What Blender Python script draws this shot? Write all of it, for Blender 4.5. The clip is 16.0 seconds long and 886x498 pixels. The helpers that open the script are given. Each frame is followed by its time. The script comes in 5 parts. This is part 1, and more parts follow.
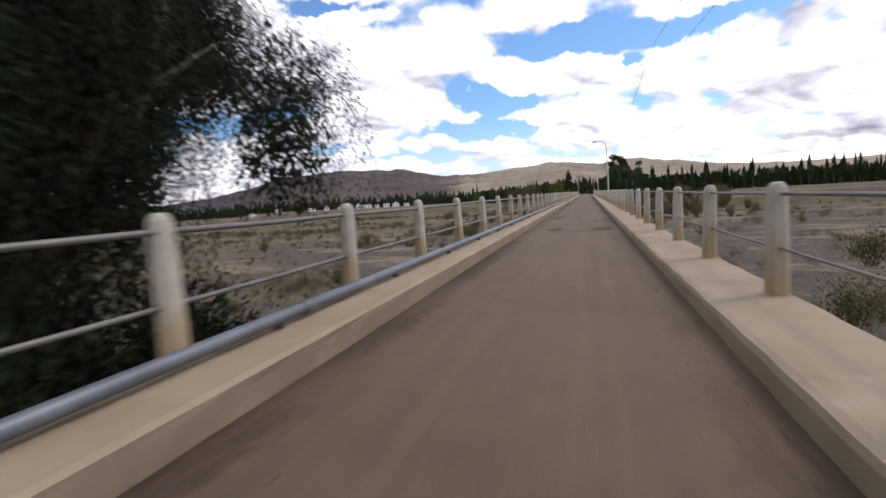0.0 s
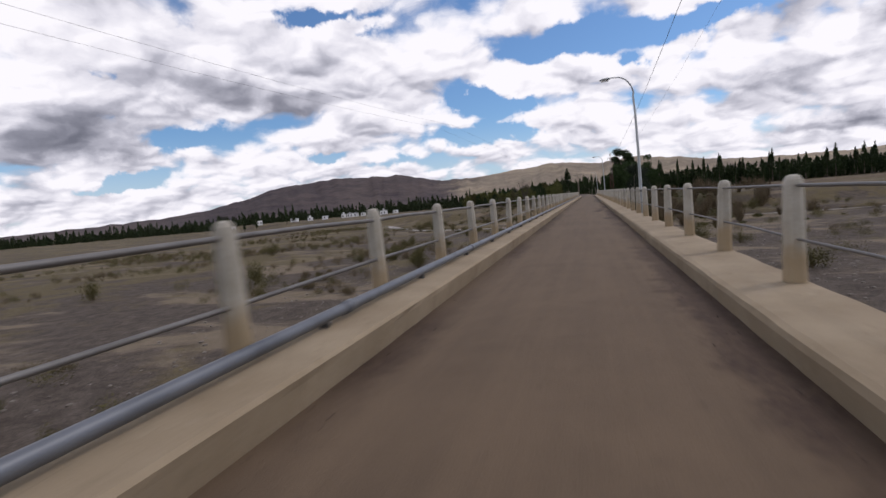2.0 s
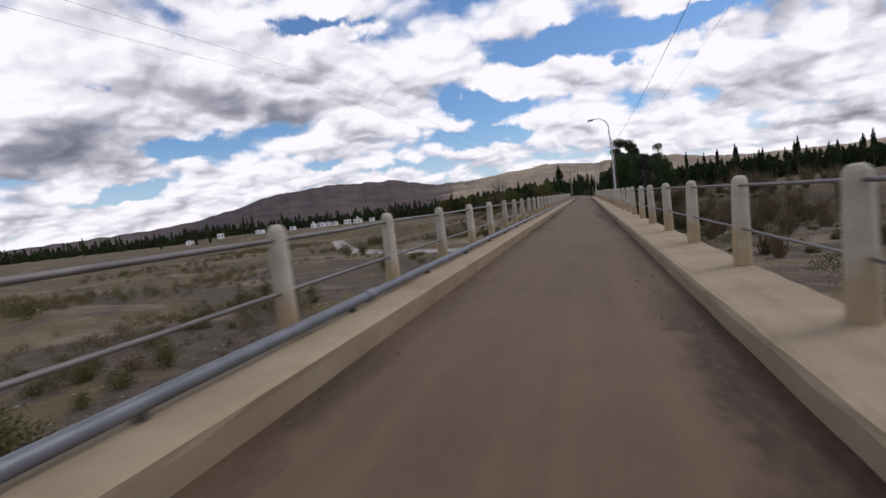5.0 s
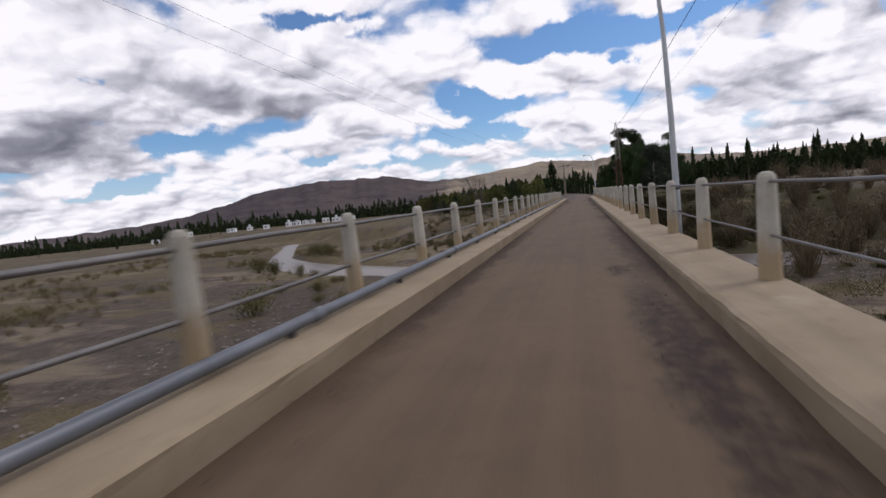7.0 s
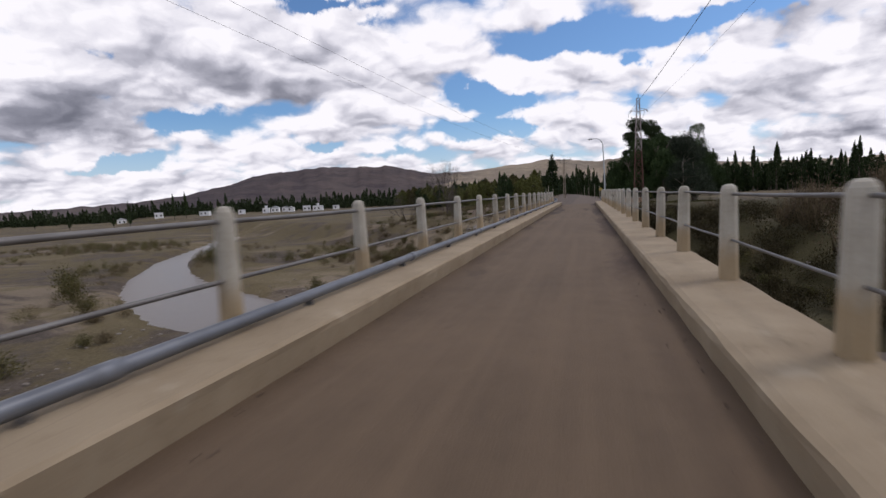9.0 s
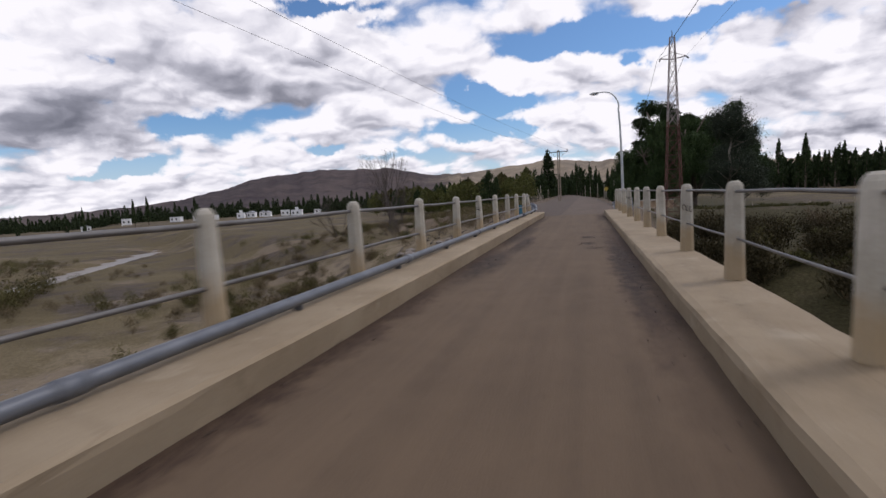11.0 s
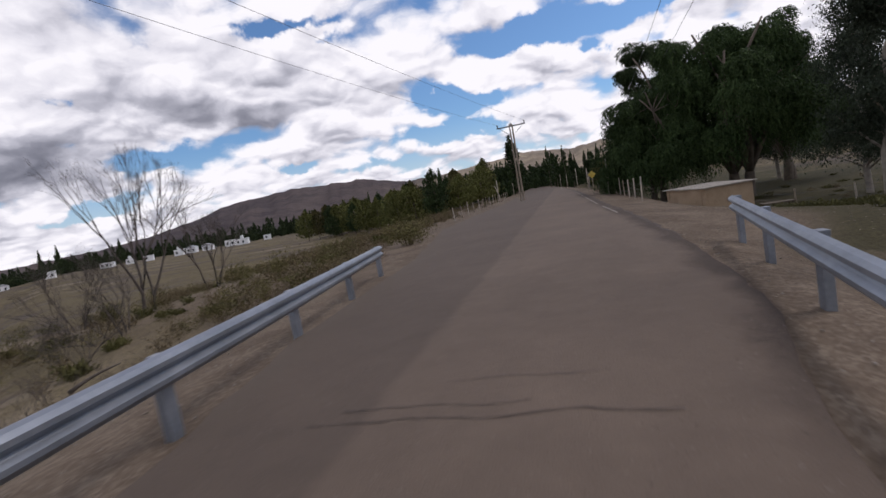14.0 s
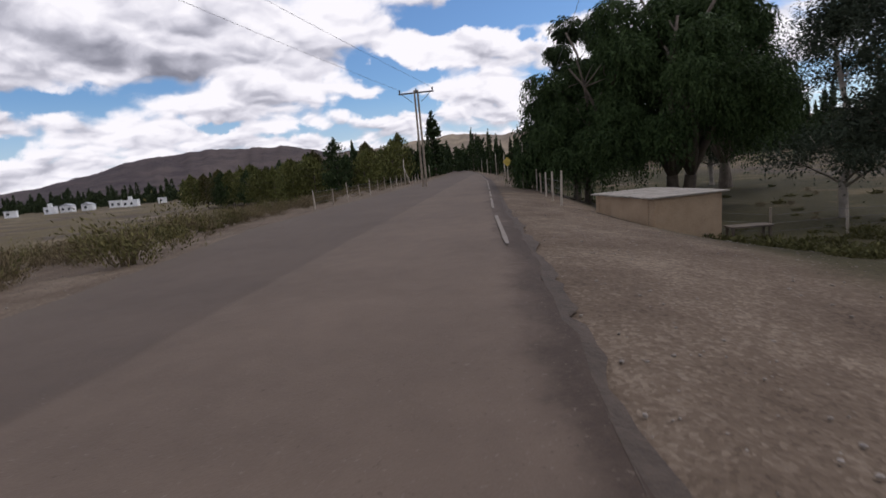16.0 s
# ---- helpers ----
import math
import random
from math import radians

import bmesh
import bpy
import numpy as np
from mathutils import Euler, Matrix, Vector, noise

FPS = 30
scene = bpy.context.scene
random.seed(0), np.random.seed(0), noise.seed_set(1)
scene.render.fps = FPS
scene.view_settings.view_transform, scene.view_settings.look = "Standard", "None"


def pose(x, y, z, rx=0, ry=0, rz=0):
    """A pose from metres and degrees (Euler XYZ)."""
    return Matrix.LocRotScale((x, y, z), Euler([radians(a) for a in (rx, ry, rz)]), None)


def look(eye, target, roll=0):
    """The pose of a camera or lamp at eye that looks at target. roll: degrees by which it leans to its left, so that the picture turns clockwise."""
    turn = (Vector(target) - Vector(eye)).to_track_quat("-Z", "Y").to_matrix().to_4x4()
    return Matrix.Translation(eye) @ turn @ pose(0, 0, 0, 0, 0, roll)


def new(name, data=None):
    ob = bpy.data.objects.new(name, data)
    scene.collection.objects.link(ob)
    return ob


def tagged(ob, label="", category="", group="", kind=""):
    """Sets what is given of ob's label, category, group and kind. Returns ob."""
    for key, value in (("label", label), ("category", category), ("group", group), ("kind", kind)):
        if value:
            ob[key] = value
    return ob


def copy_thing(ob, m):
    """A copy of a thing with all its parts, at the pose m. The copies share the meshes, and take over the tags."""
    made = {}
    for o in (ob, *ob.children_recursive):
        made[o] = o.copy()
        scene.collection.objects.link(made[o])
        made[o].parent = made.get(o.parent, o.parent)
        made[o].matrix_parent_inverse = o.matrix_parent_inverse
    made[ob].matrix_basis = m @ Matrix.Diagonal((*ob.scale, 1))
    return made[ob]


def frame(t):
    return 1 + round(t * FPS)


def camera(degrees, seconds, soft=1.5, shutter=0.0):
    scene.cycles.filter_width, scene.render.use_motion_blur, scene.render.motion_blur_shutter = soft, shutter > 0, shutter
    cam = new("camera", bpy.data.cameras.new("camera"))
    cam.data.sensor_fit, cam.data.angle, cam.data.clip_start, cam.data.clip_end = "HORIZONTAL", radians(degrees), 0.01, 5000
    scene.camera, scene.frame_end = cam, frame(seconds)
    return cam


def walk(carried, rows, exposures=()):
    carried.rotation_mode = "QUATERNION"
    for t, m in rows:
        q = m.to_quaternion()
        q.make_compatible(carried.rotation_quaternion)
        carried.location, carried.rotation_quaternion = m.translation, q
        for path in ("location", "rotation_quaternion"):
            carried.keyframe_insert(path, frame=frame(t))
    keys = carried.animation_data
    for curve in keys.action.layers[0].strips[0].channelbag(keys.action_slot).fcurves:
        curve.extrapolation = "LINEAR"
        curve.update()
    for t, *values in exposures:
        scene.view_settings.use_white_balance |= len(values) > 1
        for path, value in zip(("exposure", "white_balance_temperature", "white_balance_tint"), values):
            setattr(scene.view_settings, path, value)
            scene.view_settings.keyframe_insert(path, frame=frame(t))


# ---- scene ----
# metres; the bridge runs along +y, its deck is z = 0, x to the right
PATH = [
    (0.0, 0.65, -5.91, 1.45, 16.69, -5.88, 3.29),
    (0.5, 0.63, 1.63, 1.45, 17.58, -6.07, 2.61),
    (1.0, 0.56, 9.34, 1.44, 17.72, -5.70, 4.67),
    (1.5, 0.49, 16.47, 1.45, 17.14, -4.61, 5.79),
    (2.0, 0.41, 23.72, 1.45, 16.85, -5.33, 5.04),
    (2.5, 0.49, 30.71, 1.47, 16.62, -5.34, 5.29),
    (3.0, 0.50, 37.59, 1.45, 16.62, -5.74, 3.41),
    (3.5, 0.53, 44.81, 1.45, 17.17, -5.65, 4.34),
    (4.0, 0.58, 51.88, 1.45, 16.12, -4.89, 6.70),
    (6.5, 0.65, 83.23, 1.45, 17.14, -5.00, 5.91),
    (7.0, 0.62, 89.92, 1.45, 16.02, -5.31, 6.06),
    (7.5, 0.63, 96.49, 1.45, 16.51, -5.76, 3.25),
    (8.0, 0.70, 103.04, 1.43, 16.58, -5.09, 5.28),
    (8.5, 0.76, 109.66, 1.45, 15.97, -5.67, 4.05),
    (9.0, 0.84, 116.18, 1.45, 16.40, -6.11, 2.92),
    (11.5, 0.86, 145.78, 1.42, 16.65, -5.81, 3.92),
    (12.0, 0.86, 150.97, 1.45, 16.28, -5.60, 5.62),
    (12.5, 0.92, 156.46, 1.47, 16.26, -5.40, 4.79),
    (13.0, 1.00, 161.70, 1.51, 15.92, -6.17, 5.16),
    (13.5, 1.04, 167.09, 1.41, 16.03, -5.74, 5.79),
    (14.0, 1.05, 171.14, 1.59, 14.05, -5.79, 10.08),
    (14.5, 1.42, 174.44, 1.47, 11.61, -7.25, 11.06),
    (15.0, 1.73, 177.29, 1.36, 8.67, -7.03, 12.72),
    (15.5, 2.24, 179.84, 1.37, 4.00, -6.84, 10.57),
    (16.0, 2.65, 181.47, 1.42, 5.76, -9.47, 5.21),
]
cam = camera(85.3, 16.0, soft=1.5, shutter=0.25)
walk(cam, [(t, pose(x, y, z, 90 + pitch, roll, yaw)) for t, x, y, z, yaw, pitch, roll in PATH],
     [(0.0, 0.50, 6350, 17), (0.35, 0.38, 6350, 17), (0.8, 0.08, 6350, 17), (1.5, -0.05, 6350, 17), (16.0, -0.05, 6350, 17)])

# ---------------------------------------------------------------- sky and light
class Graph:
    """Small helper to wire shader nodes."""
    def __init__(self, tree):
        self.t = tree
        tree.nodes.clear()

    def node(self, kind):
        return self.t.nodes.new(kind)

    def link(self, a, b):
        self.t.links.new(a, b)

    def val(self, v, socket):
        if hasattr(v, "is_output"):
            self.link(v, socket)
        else:
            socket.default_value = v

    def math(self, op, a, b=0.0, c=None, clamp=False):
        n = self.node("ShaderNodeMath")
        n.operation, n.use_clamp = op, clamp
        self.val(a, n.inputs[0])
        if len(n.inputs) > 1:
            self.val(b, n.inputs[1])
        if c is not None:
            self.val(c, n.inputs[2])
        return n.outputs[0]

    def vmath(self, op, a, b=(0, 0, 0)):
        n = self.node("ShaderNodeVectorMath")
        n.operation = op
        self.val(a, n.inputs[0])
        self.val(b, n.inputs[1])
        return n

    def noise(self, vec, scale, detail=4.0, rough=0.55, dist=0.0, w=None):
        n = self.node("ShaderNodeTexNoise")
        if w is not None:
            n.noise_dimensions = "4D"
            n.inputs["W"].default_value = w
        if vec is not None:
            self.link(vec, n.inputs["Vector"])
        n.inputs["Scale"].default_value = scale
        n.inputs["Detail"].default_value = detail
        n.inputs["Roughness"].default_value = rough
        n.inputs["Distortion"].default_value = dist
        return n.outputs["Fac"]

    def ramp(self, fac, stops):
        n = self.node("ShaderNodeValToRGB")
        e = n.color_ramp.elements
        while len(e) < len(stops):
            e.new(0.5)
        for el, (p, c) in zip(e, stops):
            el.position = p
            el.color = (*c, 1) if len(c) == 3 else c
        self.link(fac, n.inputs[0])
        return n.outputs[0]

    def mix(self, fac, a, b, blend="MIX"):
        n = self.node("ShaderNodeMix")
        n.data_type, n.blend_type = "RGBA", blend
        self.val(fac, n.inputs[0])
        for v, s in ((a, n.inputs[6]), (b, n.inputs[7])):
            if hasattr(v, "is_output"):
                self.link(v, s)
            else:
                s.default_value = (*v, 1)
        return n.outputs[2]

    def smooth(self, v, lo, hi):
        if lo > hi:
            return self.math("SUBTRACT", 1.0, self.smooth(v, hi, lo))
        n = self.node("ShaderNodeMapRange")
        n.interpolation_type = "SMOOTHSTEP"
        self.val(v, n.inputs[0])
        n.inputs[1].default_value, n.inputs[2].default_value = lo, hi
        return n.outputs[0]


SUN_EL, SUN_AZ = 52.0, 60.0          # degrees; azimuth from +y towards +x
# the cloud cover: bearing, height, half width, half height in degrees, amount
OPENINGS = ((-31, 20.4, 2.4, 1.05, 0.5), (-26.3, 21, 3.7, 0.63, 0.36), (-24, 19.3, 2.5, 0.55, 0.18), (-4.3, 16.4, 3.7, 1.12, 0.34), (2.9, 16.1, 5.2, 1.3, 0.38), (8.4, 15, 2.9, 1.26, 0.33), (11.8, 16.3, 2.7, 1, 0.38), (16.1, 16.3, 3.7, 0.67, 0.34), (4.7, 13.3, 1.4, 0.78, 0.34), (-13.3, 11.6, 2.6, 0.85, 0.44), (-8.9, 10.4, 3.2, 0.73, 0.38), (-11.8, 7.9, 4.9, 1.13, 0.46), (-6.2, 7.3, 2.5, 0.75, 0.3), (-44.3, 9.2, 2.5, 1, 0.46), (-48, 4.9, 2.9, 1, 0.46), (-51.5, 4.1, 1.8, 0.54, 0.32), (-30.3, 6.7, 2.5, 0.62, 0.3), (-22.3, 5.7, 3.9, 0.64, 0.24), (-51.4, 15.9, 1, 0.77, 0.24))
BANKS = ((-46.6, 17.8, 10.1, 2.36, 0.3), (-9.4, 14.3, 3.8, 1.99, 0.28), (-1.6, 13.4, 3.6, 1.95, 0.28), (14.5, 13.6, 3.8, 1.52, 0.26), (-0.8, 8.1, 3.3, 1.21, 0.26), (16.9, 7.1, 5, 1.37, 0.22), (-49.2, 2.4, 8, 1.11, 0.24), (-37.6, 14.6, 9.6, 2.76, 0.3), (-53.4, 9, 5.5, 2.52, 0.3), (-26.2, 15.4, 6.9, 1.73, 0.2), (-21.2, 12.4, 5.2, 1.81, 0.2), (-37.8, 6, 5.2, 1.2, 0.18), (-49.7, 6.3, 2.8, 0.76, 0.22), (24.2, 11.2, 2.2, 2.75, 0.25), (-20.5, 3.2, 4, 0.52, 0.15), (-31, 8.9, 4.3, 1.1, 0.15), (6.8, 6.1, 3.3, 1.76, 0.12))
GREYS = ((-52.9, 9.3, 5.9, 2.13, 0.5), (-49.6, 8, 4.2, 0.85, 0.28), (-39.3, 14.1, 9.3, 1.87, 0.34), (-37.8, 12.5, 7.3, 0.91, 0.26), (-57, 5.1, 2.3, 1.98, 0.4), (-48.6, 12.9, 2.8, 1.33, 0.14), (-21.3, 12.1, 5.2, 1.21, 0.15), (24.6, 11.9, 2.2, 1.54, 0.36), (18, 9.2, 3.6, 0.72, 0.24), (23.3, 10.1, 2.1, 0.42, 0.2), (20.9, 4.2, 4.6, 0.62, 0.4), (24.6, 4.2, 1.9, 0.97, 0.28), (-5.1, 10.7, 4.4, 0.48, 0.14), (0.3, 5.4, 3, 0.55, 0.14), (-28.6, 7.9, 3.1, 0.5, 0.1))


def build_world():
    world = bpy.data.worlds.new("sky")
    scene.world = world
    world.use_nodes = True
    g = Graph(world.node_tree)
    out = g.node("ShaderNodeOutputWorld")
    bg = g.node("ShaderNodeBackground")
    g.link(bg.outputs[0], out.inputs[0])
    sky = g.node("ShaderNodeTexSky")
    sky.sky_type, sky.sun_disc = "NISHITA", False
    sky.sun_elevation, sky.sun_rotation = radians(SUN_EL), radians(SUN_AZ)
    sky.air_density, sky.dust_density, sky.ozone_density = 1.0, 0.6, 2.0
    d = g.node("ShaderNodeTexCoord").outputs["Generated"]
    sep = g.node("ShaderNodeSeparateXYZ")
    g.link(d, sep.inputs[0])
    x, y, z = sep.outputs
    zp = g.math("MAXIMUM", z, 0.0)
    den = g.math("ADD", zp, 0.36)
    comb = g.node("ShaderNodeCombineXYZ")
    g.link(g.math("DIVIDE", x, den), comb.inputs[0])
    g.link(g.math("DIVIDE", y, den), comb.inputs[1])
    plane = comb.outputs[0]
    deg = 57.29578
    az = g.math("MULTIPLY", g.math("ARCTAN2", x, y), deg)
    el = g.math("MULTIPLY", g.math("ARCSINE", z), deg)
    # ragged borders for the openings
    wa = g.math("MULTIPLY", g.math("SUBTRACT", g.noise(d, 11.0, 7, 0.6, w=1.3), 0.5), 11.0)
    we = g.math("MULTIPLY", g.math("SUBTRACT", g.noise(d, 12.0, 7, 0.6, w=7.7), 0.5), 6.0)
    az2, el2 = g.math("ADD", az, wa), g.math("ADD", el, we)

    def blob(a, e, sa, se, amount):
        u = g.math("DIVIDE", g.math("SUBTRACT", az2, a), sa)
        v = g.math("DIVIDE", g.math("SUBTRACT", el2, e), se)
        q = g.math("MULTIPLY_ADD", u, u, g.math("MULTIPLY", v, v))
        return g.math("MULTIPLY", g.math("EXPONENT", g.math("MULTIPLY", q, -1.0)), amount)

    def billow(v, scale, detail):
        n = g.node("ShaderNodeTexVoronoi")
        n.feature = "SMOOTH_F1"
        n.inputs["Scale"].default_value = scale
        n.inputs["Detail"].default_value = detail
        n.inputs["Roughness"].default_value = 0.5
        n.inputs["Smoothness"].default_value = 0.55
        g.link(v, n.inputs["Vector"])
        return n.outputs["Distance"]

    # swirl the sky plane a little, so that no cell shows its grid
    swirl = g.node("ShaderNodeTexNoise")
    swirl.inputs["Scale"].default_value, swirl.inputs["Detail"].default_value = 5.0, 4.0
    g.link(plane, swirl.inputs["Vector"])
    warp = g.vmath("MULTIPLY", g.vmath("SUBTRACT", swirl.outputs["Color"], (0.5, 0.5, 0.5)).outputs[0], (0.16, 0.16, 0.0)).outputs[0]
    base = g.vmath("ADD", plane, warp).outputs[0]

    def cover(step):
        # step runs towards the sun
        v = g.vmath("ADD", base, (0.40 * step, -0.92 * step, 0.0)).outputs[0]
        big = g.noise(v, 1.9, 9.0, 0.5, 0.0)
        puff = g.math("SUBTRACT", 0.60, billow(v, 4.6, 2.0))
        fluff = g.math("SUBTRACT", g.noise(v, 13.0, 6.0, 0.62, 0.0), 0.5)
        body = g.math("MULTIPLY_ADD", puff, 0.42, g.math("MULTIPLY", big, 0.85))
        return g.math("MULTIPLY_ADD", fluff, 0.16, body)

    n0 = cover(0.0)
    n1 = cover(0.030)
    n2 = cover(0.10)
    dens = g.math("ADD", g.math("ADD", n0, 0.275), g.math("MULTIPLY", g.smooth(el, 7.0, 1.5), 0.07))
    # openings of blue: bearing and height in degrees, half widths, depth
    for a, e, sa, se, am in OPENINGS:
        dens = g.math("SUBTRACT", dens, blob(a, e, sa, se, am))
    for a, e, sa, se, am in BANKS:
        dens = g.math("ADD", dens, blob(a, e, sa, se, am))
    fac = g.smooth(dens, 0.44, 0.61)
    # sunlit tops, grey bases: compare with the cloud a little nearer to the sun
    relief = g.math("ADD", g.math("MULTIPLY", g.math("SUBTRACT", n0, n1), 1.5), g.math("MULTIPLY", g.math("SUBTRACT", n0, n2), 1.0))
    thick = g.math("MULTIPLY", g.smooth(dens, 0.62, 0.95), 0.05)
    belly = g.smooth(g.noise(plane, 1.5, 6.0, 0.5, 0.2, w=4.2), 0.45, 0.70)
    grey = g.math("MULTIPLY_ADD", belly, 0.08, thick)
    # the grey masses keep softer borders than the openings
    az2 = g.math("MULTIPLY_ADD", wa, 0.7, az)
    el2 = g.math("MULTIPLY_ADD", we, 0.7, el)
    for a, e, sa, se, am in GREYS:
        grey = g.math("ADD", grey, blob(a, e, sa, se, am * 1.15))
    light = g.math("ADD", g.math("SUBTRACT", 0.93, grey), relief)
    col = g.ramp(light, [(0.0, (0.17, 0.18, 0.215)), (0.30, (0.29, 0.30, 0.345)), (0.58, (0.52, 0.53, 0.58)), (0.80, (0.79, 0.795, 0.83)), (1.0, (1.0, 1.0, 1.0))])
    blue = g.mix(1.0, sky.outputs[0], (SKY_K * 0.68, SKY_K * 0.9, SKY_K * 1.06), "MULTIPLY")
    haze = g.math("MULTIPLY", g.smooth(el, 10.0, 0.0), 0.45)
    blue = g.mix(haze, blue, (0.72, 0.80, 0.90))
    g.link(g.mix(fac, blue, col), bg.inputs[0])
    bg.inputs[1].default_value = 1.0


SKY_K = 0.11
build_world()
sun = new("sun", bpy.data.lights.new("sun", "SUN"))
sun.data.energy, sun.data.angle, sun.data.color = 1.15, radians(14), (1.0, 0.95, 0.88)
sx, sy = math.sin(radians(SUN_AZ)), math.cos(radians(SUN_AZ))
sun.matrix_world = look((30 * sx, 30 * sy, 30 * math.tan(radians(SUN_EL))), (0, 0, 0))


# ---------------------------------------------------------------- materials
def material(name, build):
    m = bpy.data.materials.new(name)
    m.use_nodes = True
    g = Graph(m.node_tree)
    out = g.node("ShaderNodeOutputMaterial")
    bsdf = g.node("ShaderNodeBsdfPrincipled")
    g.link(bsdf.outputs[0], out.inputs[0])
    build(g, bsdf)
    return m


def obj_pos(g):
    return g.node("ShaderNodeTexCoord").outputs["Object"]


def world_pos(g):
    return g.node("ShaderNodeNewGeometry").outputs["Position"]


def bump(g, bsdf, height, strength, dist):
    n = g.node("ShaderNodeBump")
    n.inputs["Strength"].default_value, n.inputs["Distance"].default_value = strength, dist
    g.link(height, n.inputs["Height"])
    g.link(n.outputs[0], bsdf.inputs["Normal"])


def plain(name, low, high, scale, rough=0.7, metal=0.0, fine=None, bump_strength=0.2, bump_dist=0.01, random_amount=0.0, spec=0.5):
    """Two tones in blotches, a finer grain over them, a little relief."""
    def build(g, b):
        p = world_pos(g)
        a = g.noise(p, scale, 4, 0.6)
        f = g.noise(p, fine or scale * 14, 3, 0.6)
        k = g.math("ADD", g.math("MULTIPLY", a, 0.65), g.math("MULTIPLY", f, 0.35))
        c = g.ramp(k, [(0.32, low), (0.68, high)])
        if random_amount:
            r = g.node("ShaderNodeObjectInfo").outputs["Random"]
            s = g.math("MULTIPLY_ADD", r, 2 * random_amount, 1 - random_amount)
            hsv = g.node("ShaderNodeHueSaturation")
            g.link(s, hsv.inputs["Value"])
            g.link(c, hsv.inputs["Color"])
            c = hsv.outputs[0]
        g.link(c, b.inputs["Base Color"])
        b.inputs["Roughness"].default_value = rough
        b.inputs["Metallic"].default_value = metal
        b.inputs["Specular IOR Level"].default_value = spec
        bump(g, b, f, bump_strength, bump_dist)
    return material(name, build)


